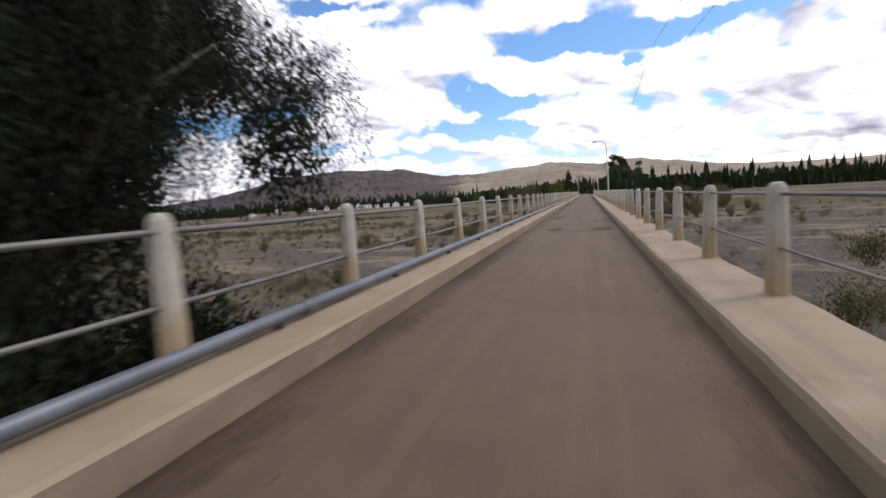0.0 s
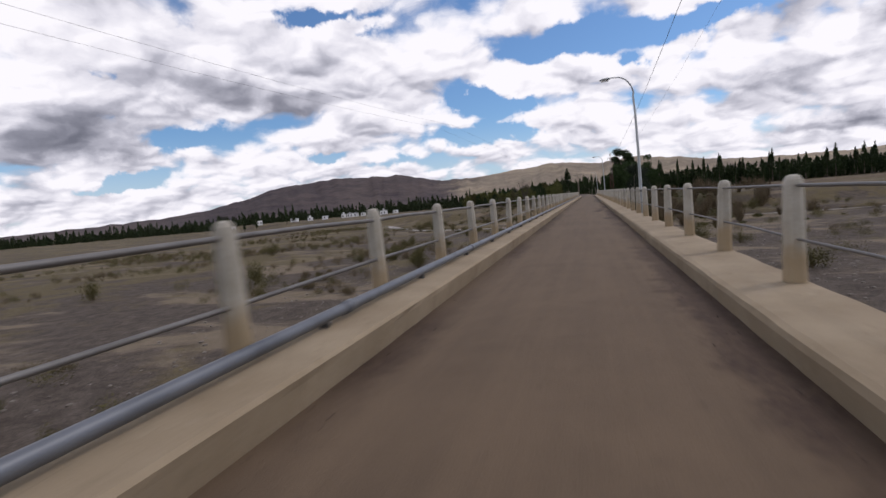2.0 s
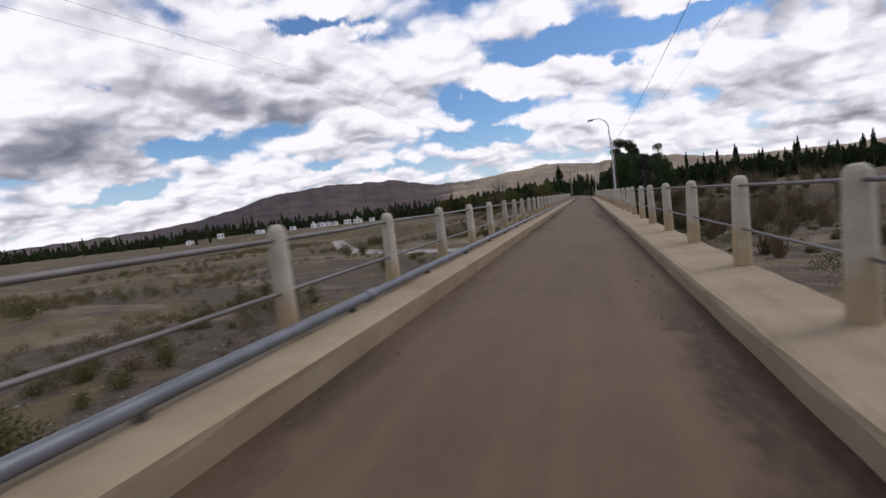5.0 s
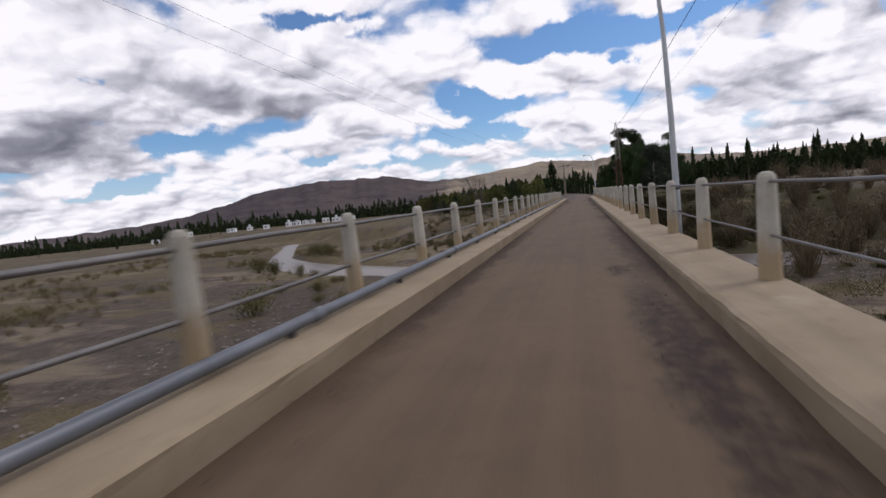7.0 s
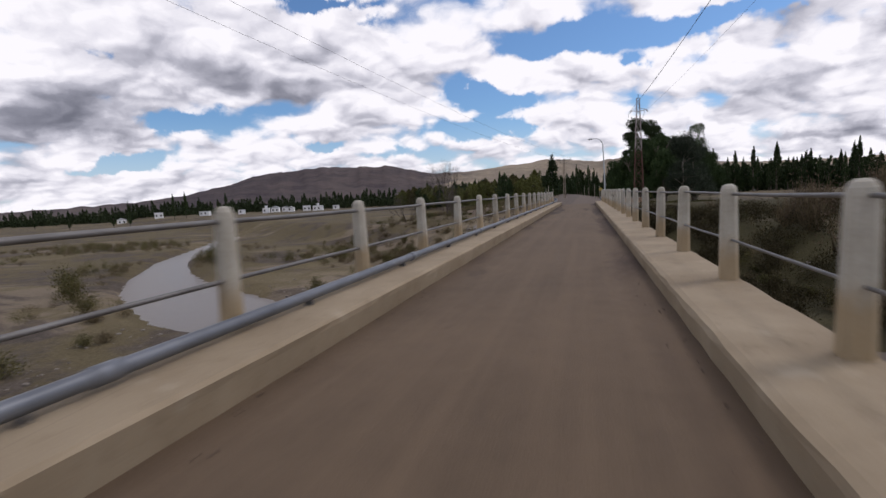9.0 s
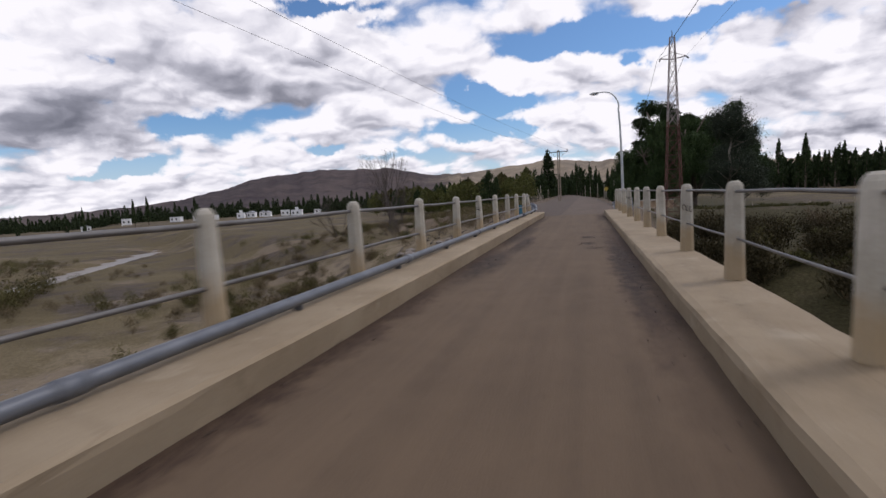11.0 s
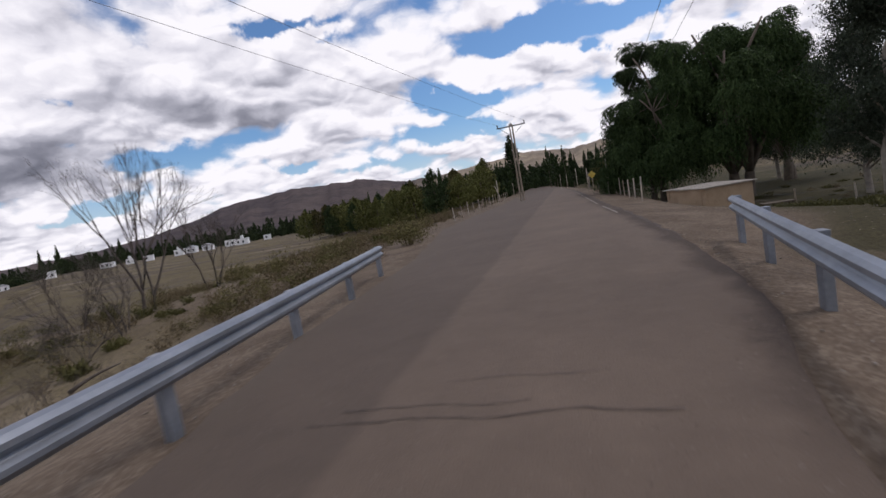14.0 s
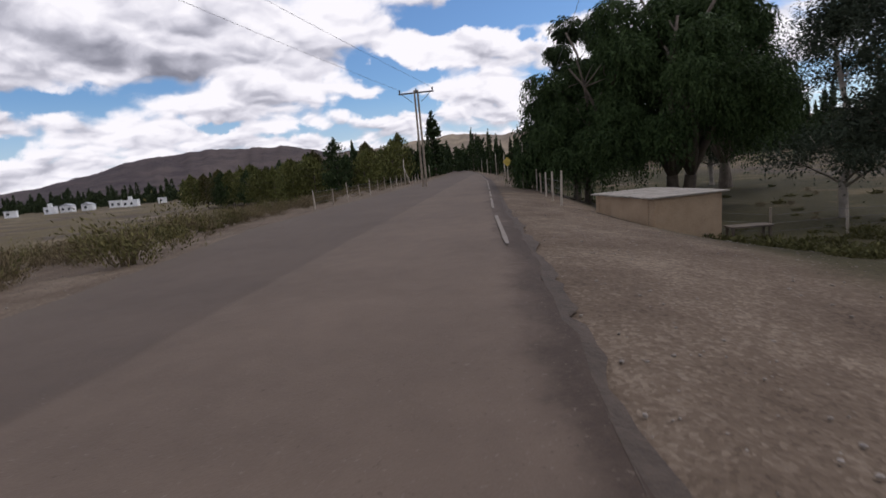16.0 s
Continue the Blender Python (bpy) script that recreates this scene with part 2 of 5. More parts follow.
def mat_asphalt(name, tint, tracks):
    def build(g, b):
        p = world_pos(g)
        sep = g.node("ShaderNodeSeparateXYZ")
        g.link(p, sep.inputs[0])
        x, y, _ = sep.outputs
        grain = g.noise(p, 95.0, 2, 0.7)
        stones = g.node("ShaderNodeTexVoronoi")
        stones.inputs["Scale"].default_value = 60.0
        g.link(p, stones.inputs["Vector"])
        blotch = g.noise(p, 0.35, 5, 0.62)
        mid = g.noise(p, 2.2, 4, 0.6)
        k = g.math("ADD", g.math("MULTIPLY", blotch, 0.5), g.math("ADD", g.math("MULTIPLY", mid, 0.3), g.math("MULTIPLY", grain, 0.28)))
        lo, hi = [tuple(c * s for c in tint) for s in (0.72, 1.25)]
        c = g.ramp(k, [(0.35, lo), (0.72, hi)])
        if tracks:
            # dust swept to the kerbs, ragged edge
            run = g.vmath("MULTIPLY", p, (3.2, 0.10, 1.0)).outputs[0]
            c = g.mix(g.math("MULTIPLY", g.smooth(g.noise(run, 1.0, 4, 0.6, w=5.0), 0.38, 0.68), 0.5), c, tuple(v * 1.32 for v in tint))
            scuff = g.smooth(g.noise(p, 5.0, 6, 0.72, w=4.0), 0.56, 0.66)
            c = g.mix(g.math("MULTIPLY", scuff, 0.28), c, tuple(v * 0.55 for v in tint))
            edge = g.math("ADD", g.math("ABSOLUTE", x), g.math("MULTIPLY", g.math("SUBTRACT", g.noise(p, 1.3, 9, 0.78), 0.5), 1.5))
            dirt = g.smooth(edge, 1.22, 1.52)
            patch = g.smooth(g.noise(p, 0.16, 3, 0.5, w=3.0), 0.42, 0.58)
            dirt = g.math("MULTIPLY", dirt, g.math("MULTIPLY_ADD", patch, 0.75, 0.14))
            clod = g.math("MULTIPLY_ADD", g.math("SUBTRACT", g.noise(p, 13.0, 6, 0.75, w=6.0), 0.5), 3.2, 0.95)
            c = g.mix(g.math("MULTIPLY", dirt, clod, clamp=True), c, (0.046, 0.027, 0.0175))
            # damp, oily patches
            st = g.vmath("MULTIPLY", p, (1.0, 0.45, 1.0)).outputs[0]
            spots = g.smooth(g.noise(st, 0.62, 5, 0.6, w=9.0), 0.655, 0.72)
            c = g.mix(g.math("MULTIPLY", spots, 0.35), c, (0.022, 0.016, 0.013))
            wob = g.math("MULTIPLY", g.math("SUBTRACT", g.noise(p, 3.2, 8, 0.75, w=6.0), 0.5), 0.9)
            mottled = g.math("MULTIPLY_ADD", g.math("SUBTRACT", g.noise(p, 7.0, 6, 0.75, w=8.0), 0.5), 4.0, 1.0)
            for sx, sy, rx, ry, am in STAINS:
                u = g.math("DIVIDE", g.math("ADD", g.math("SUBTRACT", x, sx), wob), rx)
                v = g.math("DIVIDE", g.math("ADD", g.math("SUBTRACT", y, sy), wob), ry)
                q = g.math("SQRT", g.math("MULTIPLY_ADD", u, u, g.math("MULTIPLY", v, v)))
                c = g.mix(g.math("MULTIPLY", g.math("MULTIPLY", g.smooth(q, 1.5, 0.6), am), mottled, clamp=True), c, (0.024, 0.0145, 0.0105))
        if not tracks:
            att = g.node("ShaderNodeAttribute")
            att.attribute_name = "across"
            u = g.math("ADD", att.outputs["Fac"], g.math("MULTIPLY", g.math("SUBTRACT", g.noise(p, 0.9, 6, 0.68, w=7.0), 0.5), 0.34))
            past = g.smooth(y, 172.5, 176.0)
            speck = g.math("MULTIPLY_ADD", g.noise(p, 12.0, 5, 0.7, w=1.0), 0.8, 0.45)
            east = g.math("MULTIPLY", g.math("MULTIPLY", g.smooth(u, 0.84, 0.98), past), speck, clamp=True)
            c = g.mix(east, c, (0.040, 0.027, 0.020))
            west = g.math("MULTIPLY", g.math("MULTIPLY", g.smooth(u, -0.72, -0.95), past), speck, clamp=True)
            c = g.mix(west, c, (0.115, 0.086, 0.063))
            lane = g.math("ADD", x, g.math("MULTIPLY", g.math("SUBTRACT", g.noise(p, 0.8, 4, 0.6, w=2.0), 0.5), 0.35))
            c = g.mix(g.math("MULTIPLY", g.smooth(lane, -0.62, -0.78), 0.32), c, (0.030, 0.023, 0.020))
            chips = g.smooth(g.noise(p, 24.0, 3, 0.6, w=3.0), 0.62, 0.70)
            c = g.mix(g.math("MULTIPLY", chips, 0.45), c, (0.19, 0.155, 0.13))
            pits = g.smooth(g.noise(p, 17.0, 4, 0.7, w=8.0), 0.60, 0.68)
            c = g.mix(g.math("MULTIPLY", pits, 0.45), c, (0.035, 0.026, 0.021))
        g.link(c, b.inputs["Base Color"])
        b.inputs["Roughness"].default_value = 0.88
        b.inputs["Specular IOR Level"].default_value = 0.3
        bump(g, b, g.math("ADD", grain, stones.outputs["Distance"]), 0.35, 0.008)
    return material(name, build)


# dark worn and damp patches: x, y, half widths, depth of tone
STAINS = ((1.18, 13.6, 0.34, 0.9, 0.9), (-0.62, 13.7, 0.30, 0.8, 0.8), (0.5, 12.9, 1.0, 0.20, 0.55), (1.24, 49.9, 0.22, 0.5, 0.8), (1.1, 63.4, 0.26, 0.8, 0.7), (0.95, 60.0, 0.22, 1.1, 0.85), (1.2, 61.6, 0.2, 1.0, 0.6),
          (0.85, 154.0, 0.17, 0.28, 0.85), (0.85, 155.8, 0.15, 0.22, 0.75), (1.35, 95.0, 0.26, 2.2, 0.7), (1.15, 98.8, 0.20, 0.5, 0.6), (-0.95, 154.4, 0.22, 2.0, 0.75), (-1.2, 150.5, 0.3, 2.0, 0.7), (1.0, 152.9, 0.2, 0.2, 0.5),
          (-1.02, 22.9, 0.26, 1.1, 0.75), (-1.1, 86.8, 0.18, 0.3, 0.7), (0.9, 18.3, 0.45, 0.35, 0.6), (1.45, 92.0, 0.2, 2.6, 0.6), (-1.4, 158.0, 0.3, 3.0, 0.6), (1.5, 150.0, 0.2, 3.5, 0.7))
M_ASPHALT = mat_asphalt("bridge_asphalt", (0.104, 0.0710, 0.0440), True)
M_ROAD = mat_asphalt("road_asphalt", (0.112, 0.082, 0.062), False)


def mat_concrete():
    def build(g, b):
        p = world_pos(g)
        a = g.noise(p, 0.9, 5, 0.6)
        f = g.noise(p, 45.0, 3, 0.65)
        k = g.math("ADD", g.math("MULTIPLY", a, 0.7), g.math("MULTIPLY", f, 0.3))
        c = g.ramp(k, [(0.3, (0.205, 0.153, 0.096)), (0.7, (0.325, 0.260, 0.178))])
        st = g.vmath("MULTIPLY", p, (6.0, 6.0, 0.8)).outputs[0]
        streak = g.smooth(g.noise(st, 1.0, 4, 0.6, w=2.0), 0.58, 0.78)
        c = g.mix(g.math("MULTIPLY", streak, 0.45), c, (0.12, 0.085, 0.05))
        worn = g.smooth(g.noise(p, 3.4, 7, 0.72, w=5.0), 0.56, 0.66)
        c = g.mix(g.math("MULTIPLY", worn, 0.34), c, (0.15, 0.105, 0.062))
        pale = g.smooth(g.noise(p, 1.7, 6, 0.7, w=9.0), 0.58, 0.70)
        c = g.mix(g.math("MULTIPLY", pale, 0.45), c, (0.40, 0.34, 0.255))
        crack = g.node("ShaderNodeTexVoronoi")
        crack.feature = "DISTANCE_TO_EDGE"
        crack.inputs["Scale"].default_value = 0.55
        g.link(p, crack.inputs["Vector"])
        line = g.math("MULTIPLY", g.smooth(crack.outputs["Distance"], 0.004, 0.0), 0.25)
        c = g.mix(line, c, (0.12, 0.085, 0.055))
        g.link(c, b.inputs["Base Color"])
        b.inputs["Roughness"].default_value = 0.85
        b.inputs["Specular IOR Level"].default_value = 0.25
        bump(g, b, k, 0.3, 0.01)
    return material("cream_painted_concrete", build)


def mat_post():
    def build(g, b):
        p = obj_pos(g)
        sep = g.node("ShaderNodeSeparateXYZ")
        g.link(p, sep.inputs[0])
        z = sep.outputs[2]
        w = world_pos(g)
        f = g.noise(w, 40.0, 3, 0.6)
        a = g.noise(w, 3.0, 4, 0.6)
        c = g.ramp(g.math("ADD", g.math("MULTIPLY", a, 0.7), g.math("MULTIPLY", f, 0.3)), [(0.3, (0.30, 0.275, 0.22)), (0.7, (0.46, 0.43, 0.37))])
        # ochre splash from the ground, of uneven height
        rise = g.math("ADD", z, g.math("MULTIPLY", g.math("SUBTRACT", g.noise(w, 2.6, 4, 0.6), 0.5), 0.7))
        splash = g.math("MULTIPLY", g.smooth(rise, 0.62, 0.25), 0.75)
        c = g.mix(splash, c, (0.30, 0.21, 0.105))
        r = g.node("ShaderNodeObjectInfo").outputs["Random"]
        hsv = g.node("ShaderNodeHueSaturation")
        g.link(g.math("MULTIPLY_ADD", r, 0.22, 0.86), hsv.inputs["Value"])
        g.link(c, hsv.inputs["Color"])
        g.link(hsv.outputs[0], b.inputs["Base Color"])
        b.inputs["Roughness"].default_value = 0.8
        b.inputs["Specular IOR Level"].default_value = 0.25
        bump(g, b, f, 0.35, 0.008)
    return material("whitewashed_concrete", build)


M_CONC = mat_concrete()
M_POST = mat_post()
M_PIPE = plain("galvanised_pipe", (0.085, 0.092, 0.105), (0.17, 0.18, 0.20), 2.5, 0.5, 0.35, bump_strength=0.08)
M_RAIL = plain("weathered_rail_tube", (0.095, 0.088, 0.083), (0.20, 0.19, 0.18), 3.0, 0.55, 0.5)
M_GUARD = plain("galvanised_guardrail", (0.16, 0.175, 0.20), (0.28, 0.30, 0.34), 1.6, 0.42, 0.55, bump_strength=0.08)
M_POLE = plain("grey_painted_pole", (0.34, 0.36, 0.37), (0.52, 0.54, 0.55), 2.0, 0.55, 0.2, bump_strength=0.05)
M_DARKMETAL = plain("dark_metal", (0.05, 0.05, 0.052), (0.11, 0.11, 0.112), 3.0, 0.5, 0.5)
M_TOWER = plain("rusty_red_lattice_paint", (0.055, 0.020, 0.014), (0.13, 0.050, 0.036), 3.0, 0.7, 0.1)
M_TOWERW = plain("pale_lattice_paint", (0.22, 0.18, 0.17), (0.38, 0.33, 0.31), 3.0, 0.7, 0.1)
M_CABLE = plain("dark_cable", (0.035, 0.035, 0.04), (0.07, 0.07, 0.075), 1.0, 0.6)
M_WOOD = plain("weathered_wood", (0.16, 0.125, 0.09), (0.34, 0.28, 0.215), 2.5, 0.85, fine=60)
M_WOODPALE = plain("pale_dry_wood", (0.25, 0.21, 0.165), (0.44, 0.385, 0.32), 2.5, 0.85, fine=60)
M_BARK = plain("bark", (0.055, 0.042, 0.032), (0.15, 0.12, 0.09), 3.0, 0.9, fine=30, bump_strength=0.6, bump_dist=0.03)
M_BARKPALE = plain("pale_bark", (0.15, 0.125, 0.10), (0.32, 0.28, 0.235), 2.0, 0.85, fine=20, bump_strength=0.4)
M_DEAD = plain("dead_wood", (0.032, 0.025, 0.021), (0.10, 0.080, 0.066), 3.0, 0.9, fine=40)
M_ADOBE = plain("adobe_mud", (0.24, 0.165, 0.10), (0.40, 0.29, 0.19), 1.2, 0.92, fine=30, bump_strength=0.6, bump_dist=0.03)
M_BLUE = plain("faded_blue_paint", (0.020, 0.11, 0.17), (0.04, 0.18, 0.26), 2.0, 0.55)
M_WHITEWALL = plain("white_render", (0.62, 0.62, 0.62), (0.82, 0.82, 0.82), 0.4, 0.8)
M_ROOFTIN = plain("grey_roof", (0.30, 0.30, 0.31), (0.48, 0.48, 0.50), 0.4, 0.5, 0.3)
M_GLASSDARK = plain("dark_pane", (0.02, 0.025, 0.03), (0.04, 0.045, 0.05), 1.0, 0.15)
M_LINE = plain("worn_white_road_paint", (0.125, 0.100, 0.080), (0.23, 0.20, 0.17), 3.0, 0.8, fine=30)
M_TAR = plain("dark_tar_joint", (0.022, 0.016, 0.013), (0.070, 0.052, 0.040), 6.0, 0.9, fine=40)
M_GRIT = plain("dark_road_grit", (0.030, 0.020, 0.015), (0.085, 0.060, 0.046), 9.0, 0.9, fine=40, bump_strength=0.3)
M_ROCK = plain("river_stone", (0.085, 0.070, 0.058), (0.19, 0.165, 0.14), 1.4, 0.85, fine=18, random_amount=0.3, bump_strength=0.5, bump_dist=0.03)


def mat_leaf(name, low, high, var=0.35):
    def build(g, b):
        p = world_pos(g)
        isl = g.node("ShaderNodeNewGeometry").outputs["Random Per Island"]
        a = g.noise(p, 0.7, 3, 0.6)
        k = g.math("ADD", g.math("MULTIPLY", a, 0.6), g.math("MULTIPLY", isl, 0.4))
        c = g.ramp(k, [(0.25, low), (0.8, high)])
        r = g.node("ShaderNodeObjectInfo").outputs["Random"]
        hsv = g.node("ShaderNodeHueSaturation")
        g.link(g.math("MULTIPLY_ADD", r, var, 1 - var / 2), hsv.inputs["Value"])
        g.link(c, hsv.inputs["Color"])
        g.link(hsv.outputs[0], b.inputs["Base Color"])
        b.inputs["Roughness"].default_value = 0.7
        b.inputs["Specular IOR Level"].default_value = 0.08
    return material(name, build)


M_WILLOW = mat_leaf("willow_leaves", (0.018, 0.032, 0.012), (0.068, 0.104, 0.036))
# near-black leaf colour stands in for the shade of the crown by the railing
M_WILLOW2 = mat_leaf("shaded_willow_leaves", (0.006, 0.009, 0.005), (0.024, 0.032, 0.017))
M_POPLAR = mat_leaf("poplar_leaves", (0.016, 0.028, 0.013), (0.054, 0.076, 0.029))
# poplar leaf colour lightened a little, with distance haze put into it
M_FARWOOD = mat_leaf("far_wood_leaves", (0.020, 0.032, 0.016), (0.060, 0.076, 0.034))
M_EUCA = mat_leaf("eucalyptus_leaves", (0.017, 0.024, 0.015), (0.054, 0.067, 0.043))
M_YOUNG = mat_leaf("young_poplar_leaves", (0.058, 0.066, 0.020), (0.160, 0.160, 0.054))
M_OLIVE = mat_leaf("olive_shrub_leaves", (0.050, 0.048, 0.018), (0.140, 0.122, 0.050))
M_DRY = mat_leaf("dry_shrub_stems", (0.080, 0.062, 0.036), (0.190, 0.148, 0.086))
M_THICKET = mat_leaf("dark_thicket_leaves", (0.020, 0.017, 0.008), (0.066, 0.054, 0.026))
M_RUST = mat_leaf("reddish_brush", (0.072, 0.053, 0.036), (0.165, 0.122, 0.083))
M_YGRASS = mat_leaf("yellow_green_grass", (0.046, 0.048, 0.016), (0.125, 0.115, 0.045))


# ---------------------------------------------------------------- mesh helpers
def mesh_object(name, bm, mat, smooth=False):
    me = bpy.data.meshes.new(name)
    if smooth:
        for f in bm.faces:
            f.smooth = True
    bm.to_mesh(me)
    bm.free()
    for m in (mat if isinstance(mat, (list, tuple)) else [mat]):
        me.materials.append(m)
    return new(name, me)


def part(name, bm, mat, parent, label="", smooth=False):
    ob = mesh_object(name, bm, mat, smooth)
    ob.parent = parent
    if label:
        tagged(ob, label)
    return ob


def structure(name, bm, mat, label, category, smooth=False):
    return tagged(mesh_object(name, bm, mat, smooth), label, category, kind="structure")


def group_empty(name, at, label, category, group=""):
    e = new(name)
    e.matrix_basis = pose(*at) if not isinstance(at, Matrix) else at
    return tagged(e, label, category, group)


def box(bm, lo, hi, m=None, bevel=0.0):
    """An axis-aligned block, optionally bevelled, optionally moved by m."""
    vs = [bm.verts.new((x, y, z)) for x in (lo[0], hi[0]) for y in (lo[1], hi[1]) for z in (lo[2], hi[2])]
    fs = [bm.faces.new([vs[i] for i in q]) for q in ((0, 1, 3, 2), (4, 6, 7, 5), (0, 4, 5, 1), (2, 3, 7, 6), (0, 2, 6, 4), (1, 5, 7, 3))]
    if bevel:
        es = list({e for f in fs for e in f.edges})
        r = bmesh.ops.bevel(bm, geom=es, offset=bevel, segments=2, affect="EDGES", profile=0.5)
        vs = list({v for f in r["faces"] for v in f.verts} | {v for v in vs if v.is_valid})
    if m is not None:
        bmesh.ops.transform(bm, matrix=m, verts=[v for v in vs if v.is_valid])
    return vs


def tube(bm, pts, radii, sides=8, caps=True):
    """A tube along the points, with a radius at each."""
    pts = [Vector(p) for p in pts]
    if not isinstance(radii, (list, tuple)):
        radii = [radii] * len(pts)
    rings, up = [], Vector((0, 0, 1))
    for i, p in enumerate(pts):
        d = (pts[min(i + 1, len(pts) - 1)] - pts[max(i - 1, 0)]).normalized()
        ref = up if abs(d.z) < 0.95 else Vector((0, 1, 0))
        a = d.cross(ref).normalized()
        b = d.cross(a)
        rings.append([bm.verts.new(p + (a * math.cos(2 * math.pi * k / sides) + b * math.sin(2 * math.pi * k / sides)) * radii[i]) for k in range(sides)])
    for r0, r1 in zip(rings, rings[1:]):
        for k in range(sides):
            bm.faces.new((r0[k], r0[(k + 1) % sides], r1[(k + 1) % sides], r1[k]))
    if caps:
        bm.faces.new(list(reversed(rings[0])))
        bm.faces.new(rings[-1])
    return rings


def extrude_profile(bm, profile, y0, y1, steps=1, wobble=0.0, rng=None):
    """A closed x-z profile swept along y."""
    rings = []
    for i in range(steps + 1):
        y = y0 + (y1 - y0) * i / steps
        w = [rng.uniform(-wobble, wobble) if wobble and 0 < i < steps else 0.0 for _ in profile]
        rings.append([bm.verts.new((x + a, y, z + 0.5 * a)) for (x, z), a in zip(profile, w)])
    n = len(profile)
    for r0, r1 in zip(rings, rings[1:]):
        for k in range(n):
            bm.faces.new((r0[k], r0[(k + 1) % n], r1[(k + 1) % n], r1[k]))
    bm.faces.new(rings[0][::-1])
    bm.faces.new(rings[-1])
    bmesh.ops.recalc_face_normals(bm, faces=bm.faces)


def sstep(a, b, v):
    t = min(1.0, max(0.0, (v - a) / (b - a)))
    return t * t * (3 - 2 * t)


def lerp(a, b, t):
    return a + (b - a) * t


# ---------------------------------------------------------------- plan of the place
SPACING = 3.0
BRIDGE_START, BRIDGE_END = -30.0, 171.0
BED = -5.5
POST_X = 2.576
RIVER = [(160, 122), (90, 126), (40, 131), (12, 136), (0, 138.5), (-12, 140.8), (-25, 144.5), (-38, 152.8), (-46, 159.6), (-57.7, 172.0), (-68.4, 190), (-84, 216), (-112, 262), (-160, 320), (-230, 390)]
ROAD = [(0.0, 171.0, 1.85), (0.0, 174.5, 2.4), (0.0, 177.0, 3.0), (-0.05, 181.5, 3.3), (-0.2, 185, 3.42), (-0.45, 187.5, 3.64), (-0.65, 190, 3.83), (-1.4, 197, 4.35), (-1.55, 206, 4.35), (-1.6, 225, 4.1),
        (-2.8, 260, 3.7), (-4.5, 290, 3.6), (-9, 350, 3.6), (-14, 420, 3.6)]


def seg_dist(x, y, line):
    best = 1e9
    for (ax, ay), (bx, by) in zip(line, line[1:]):
        dx, dy = bx - ax, by - ay
        t = min(1.0, max(0.0, ((x - ax) * dx + (y - ay) * dy) / (dx * dx + dy * dy)))
        best = min(best, math.hypot(x - ax - t * dx, y - ay - t * dy))
    return best


def river_half(y):
    return lerp(4.4, 2.1, sstep(143, 174, y))


def road_at(y):
    for (x0, y0, w0), (x1, y1, w1) in zip(ROAD, ROAD[1:]):
        if y <= y1:
            t = max(0.0, (y - y0) / (y1 - y0))
            return lerp(x0, x1, t), lerp(w0, w1, t)
    return ROAD[-1][0], ROAD[-1][2]


def ground_z(x, y):
    n = noise.noise(Vector((x * 0.06, y * 0.06, 0))) * 0.25 + noise.noise(Vector((x * 0.3, y * 0.3, 3))) * 0.07
    bed = BED + n
    if -260 < x < 150 and 100 < y < 400:
        d = seg_dist(x, y, RIVER)
        bed = lerp(BED - 1.1, bed, sstep(river_half(y) - 1.2, river_half(y) + 1.3, d))
    # north bank
    rx, rw = road_at(y)
    side = x - rx
    if side < 0:
        line = 160 + max(0.0, -side - 4) * 0.75
        high = lerp(-0.12, -2.7, sstep(5.5, 34, -side)) + n * sstep(rw, rw + 3, -side) - 1.5 * sstep(rw + 0.9, rw + 6, -side) * sstep(194, 180, y)
        top = 12.0
    else:
        line = 158 - max(0.0, side - 3.5) * 0.9
        line = max(line, 147)
        high = -0.075 - 0.35 * sstep(rw - 0.5, rw + 3, side) - (0.3 + 1.6 * sstep(184, 202, y)) * sstep(rw + 1.5, 13, side) - 1.1 * sstep(rw + 0.9, rw + 4, side) * sstep(187, 180, y) + n * 0.6 * sstep(rw, rw + 3, side)
        top = 14.0
    z = lerp(bed, high, sstep(line, line + top, y))
    # south bank
    z = max(z, lerp(-0.4 + n, bed, sstep(-22, -2 + 8 * sstep(0, 12, -x), y)))
    r = math.hypot(x, y - 90)
    z += max(0.0, r - 260) * 0.0035
    return z


def stretched(points, far, n):
    """Coordinates that grow coarser away from the near stretch."""
    lo, hi, step = points
    near = list(np.arange(lo, hi + 1e-6, step))
    g = step
    a, b = lo, hi
    left, right = [], []
    while a > -far:
        g *= n
        a -= g
        left.append(a)
    g = step
    while b < far:
        g *= n
        b += g
        right.append(b)
    return left[::-1] + near + right


def grid_mesh(xs, ys, zf):
    vs = [(x, y, zf(x, y)) for y in ys for x in xs]
    w = len(xs)
    fs = [(j * w + i, j * w + i + 1, (j + 1) * w + i + 1, (j + 1) * w + i) for j in range(len(ys) - 1) for i in range(w - 1)]
    return vs, fs


def from_lists(name, vs, fs, mat, smooth=True):
    me = bpy.data.meshes.new(name)
    me.from_pydata(vs, [], fs)
    me.materials.append(mat)
    if smooth:
        me.polygons.foreach_set("use_smooth", [True] * len(me.polygons))
    return new(name, me)


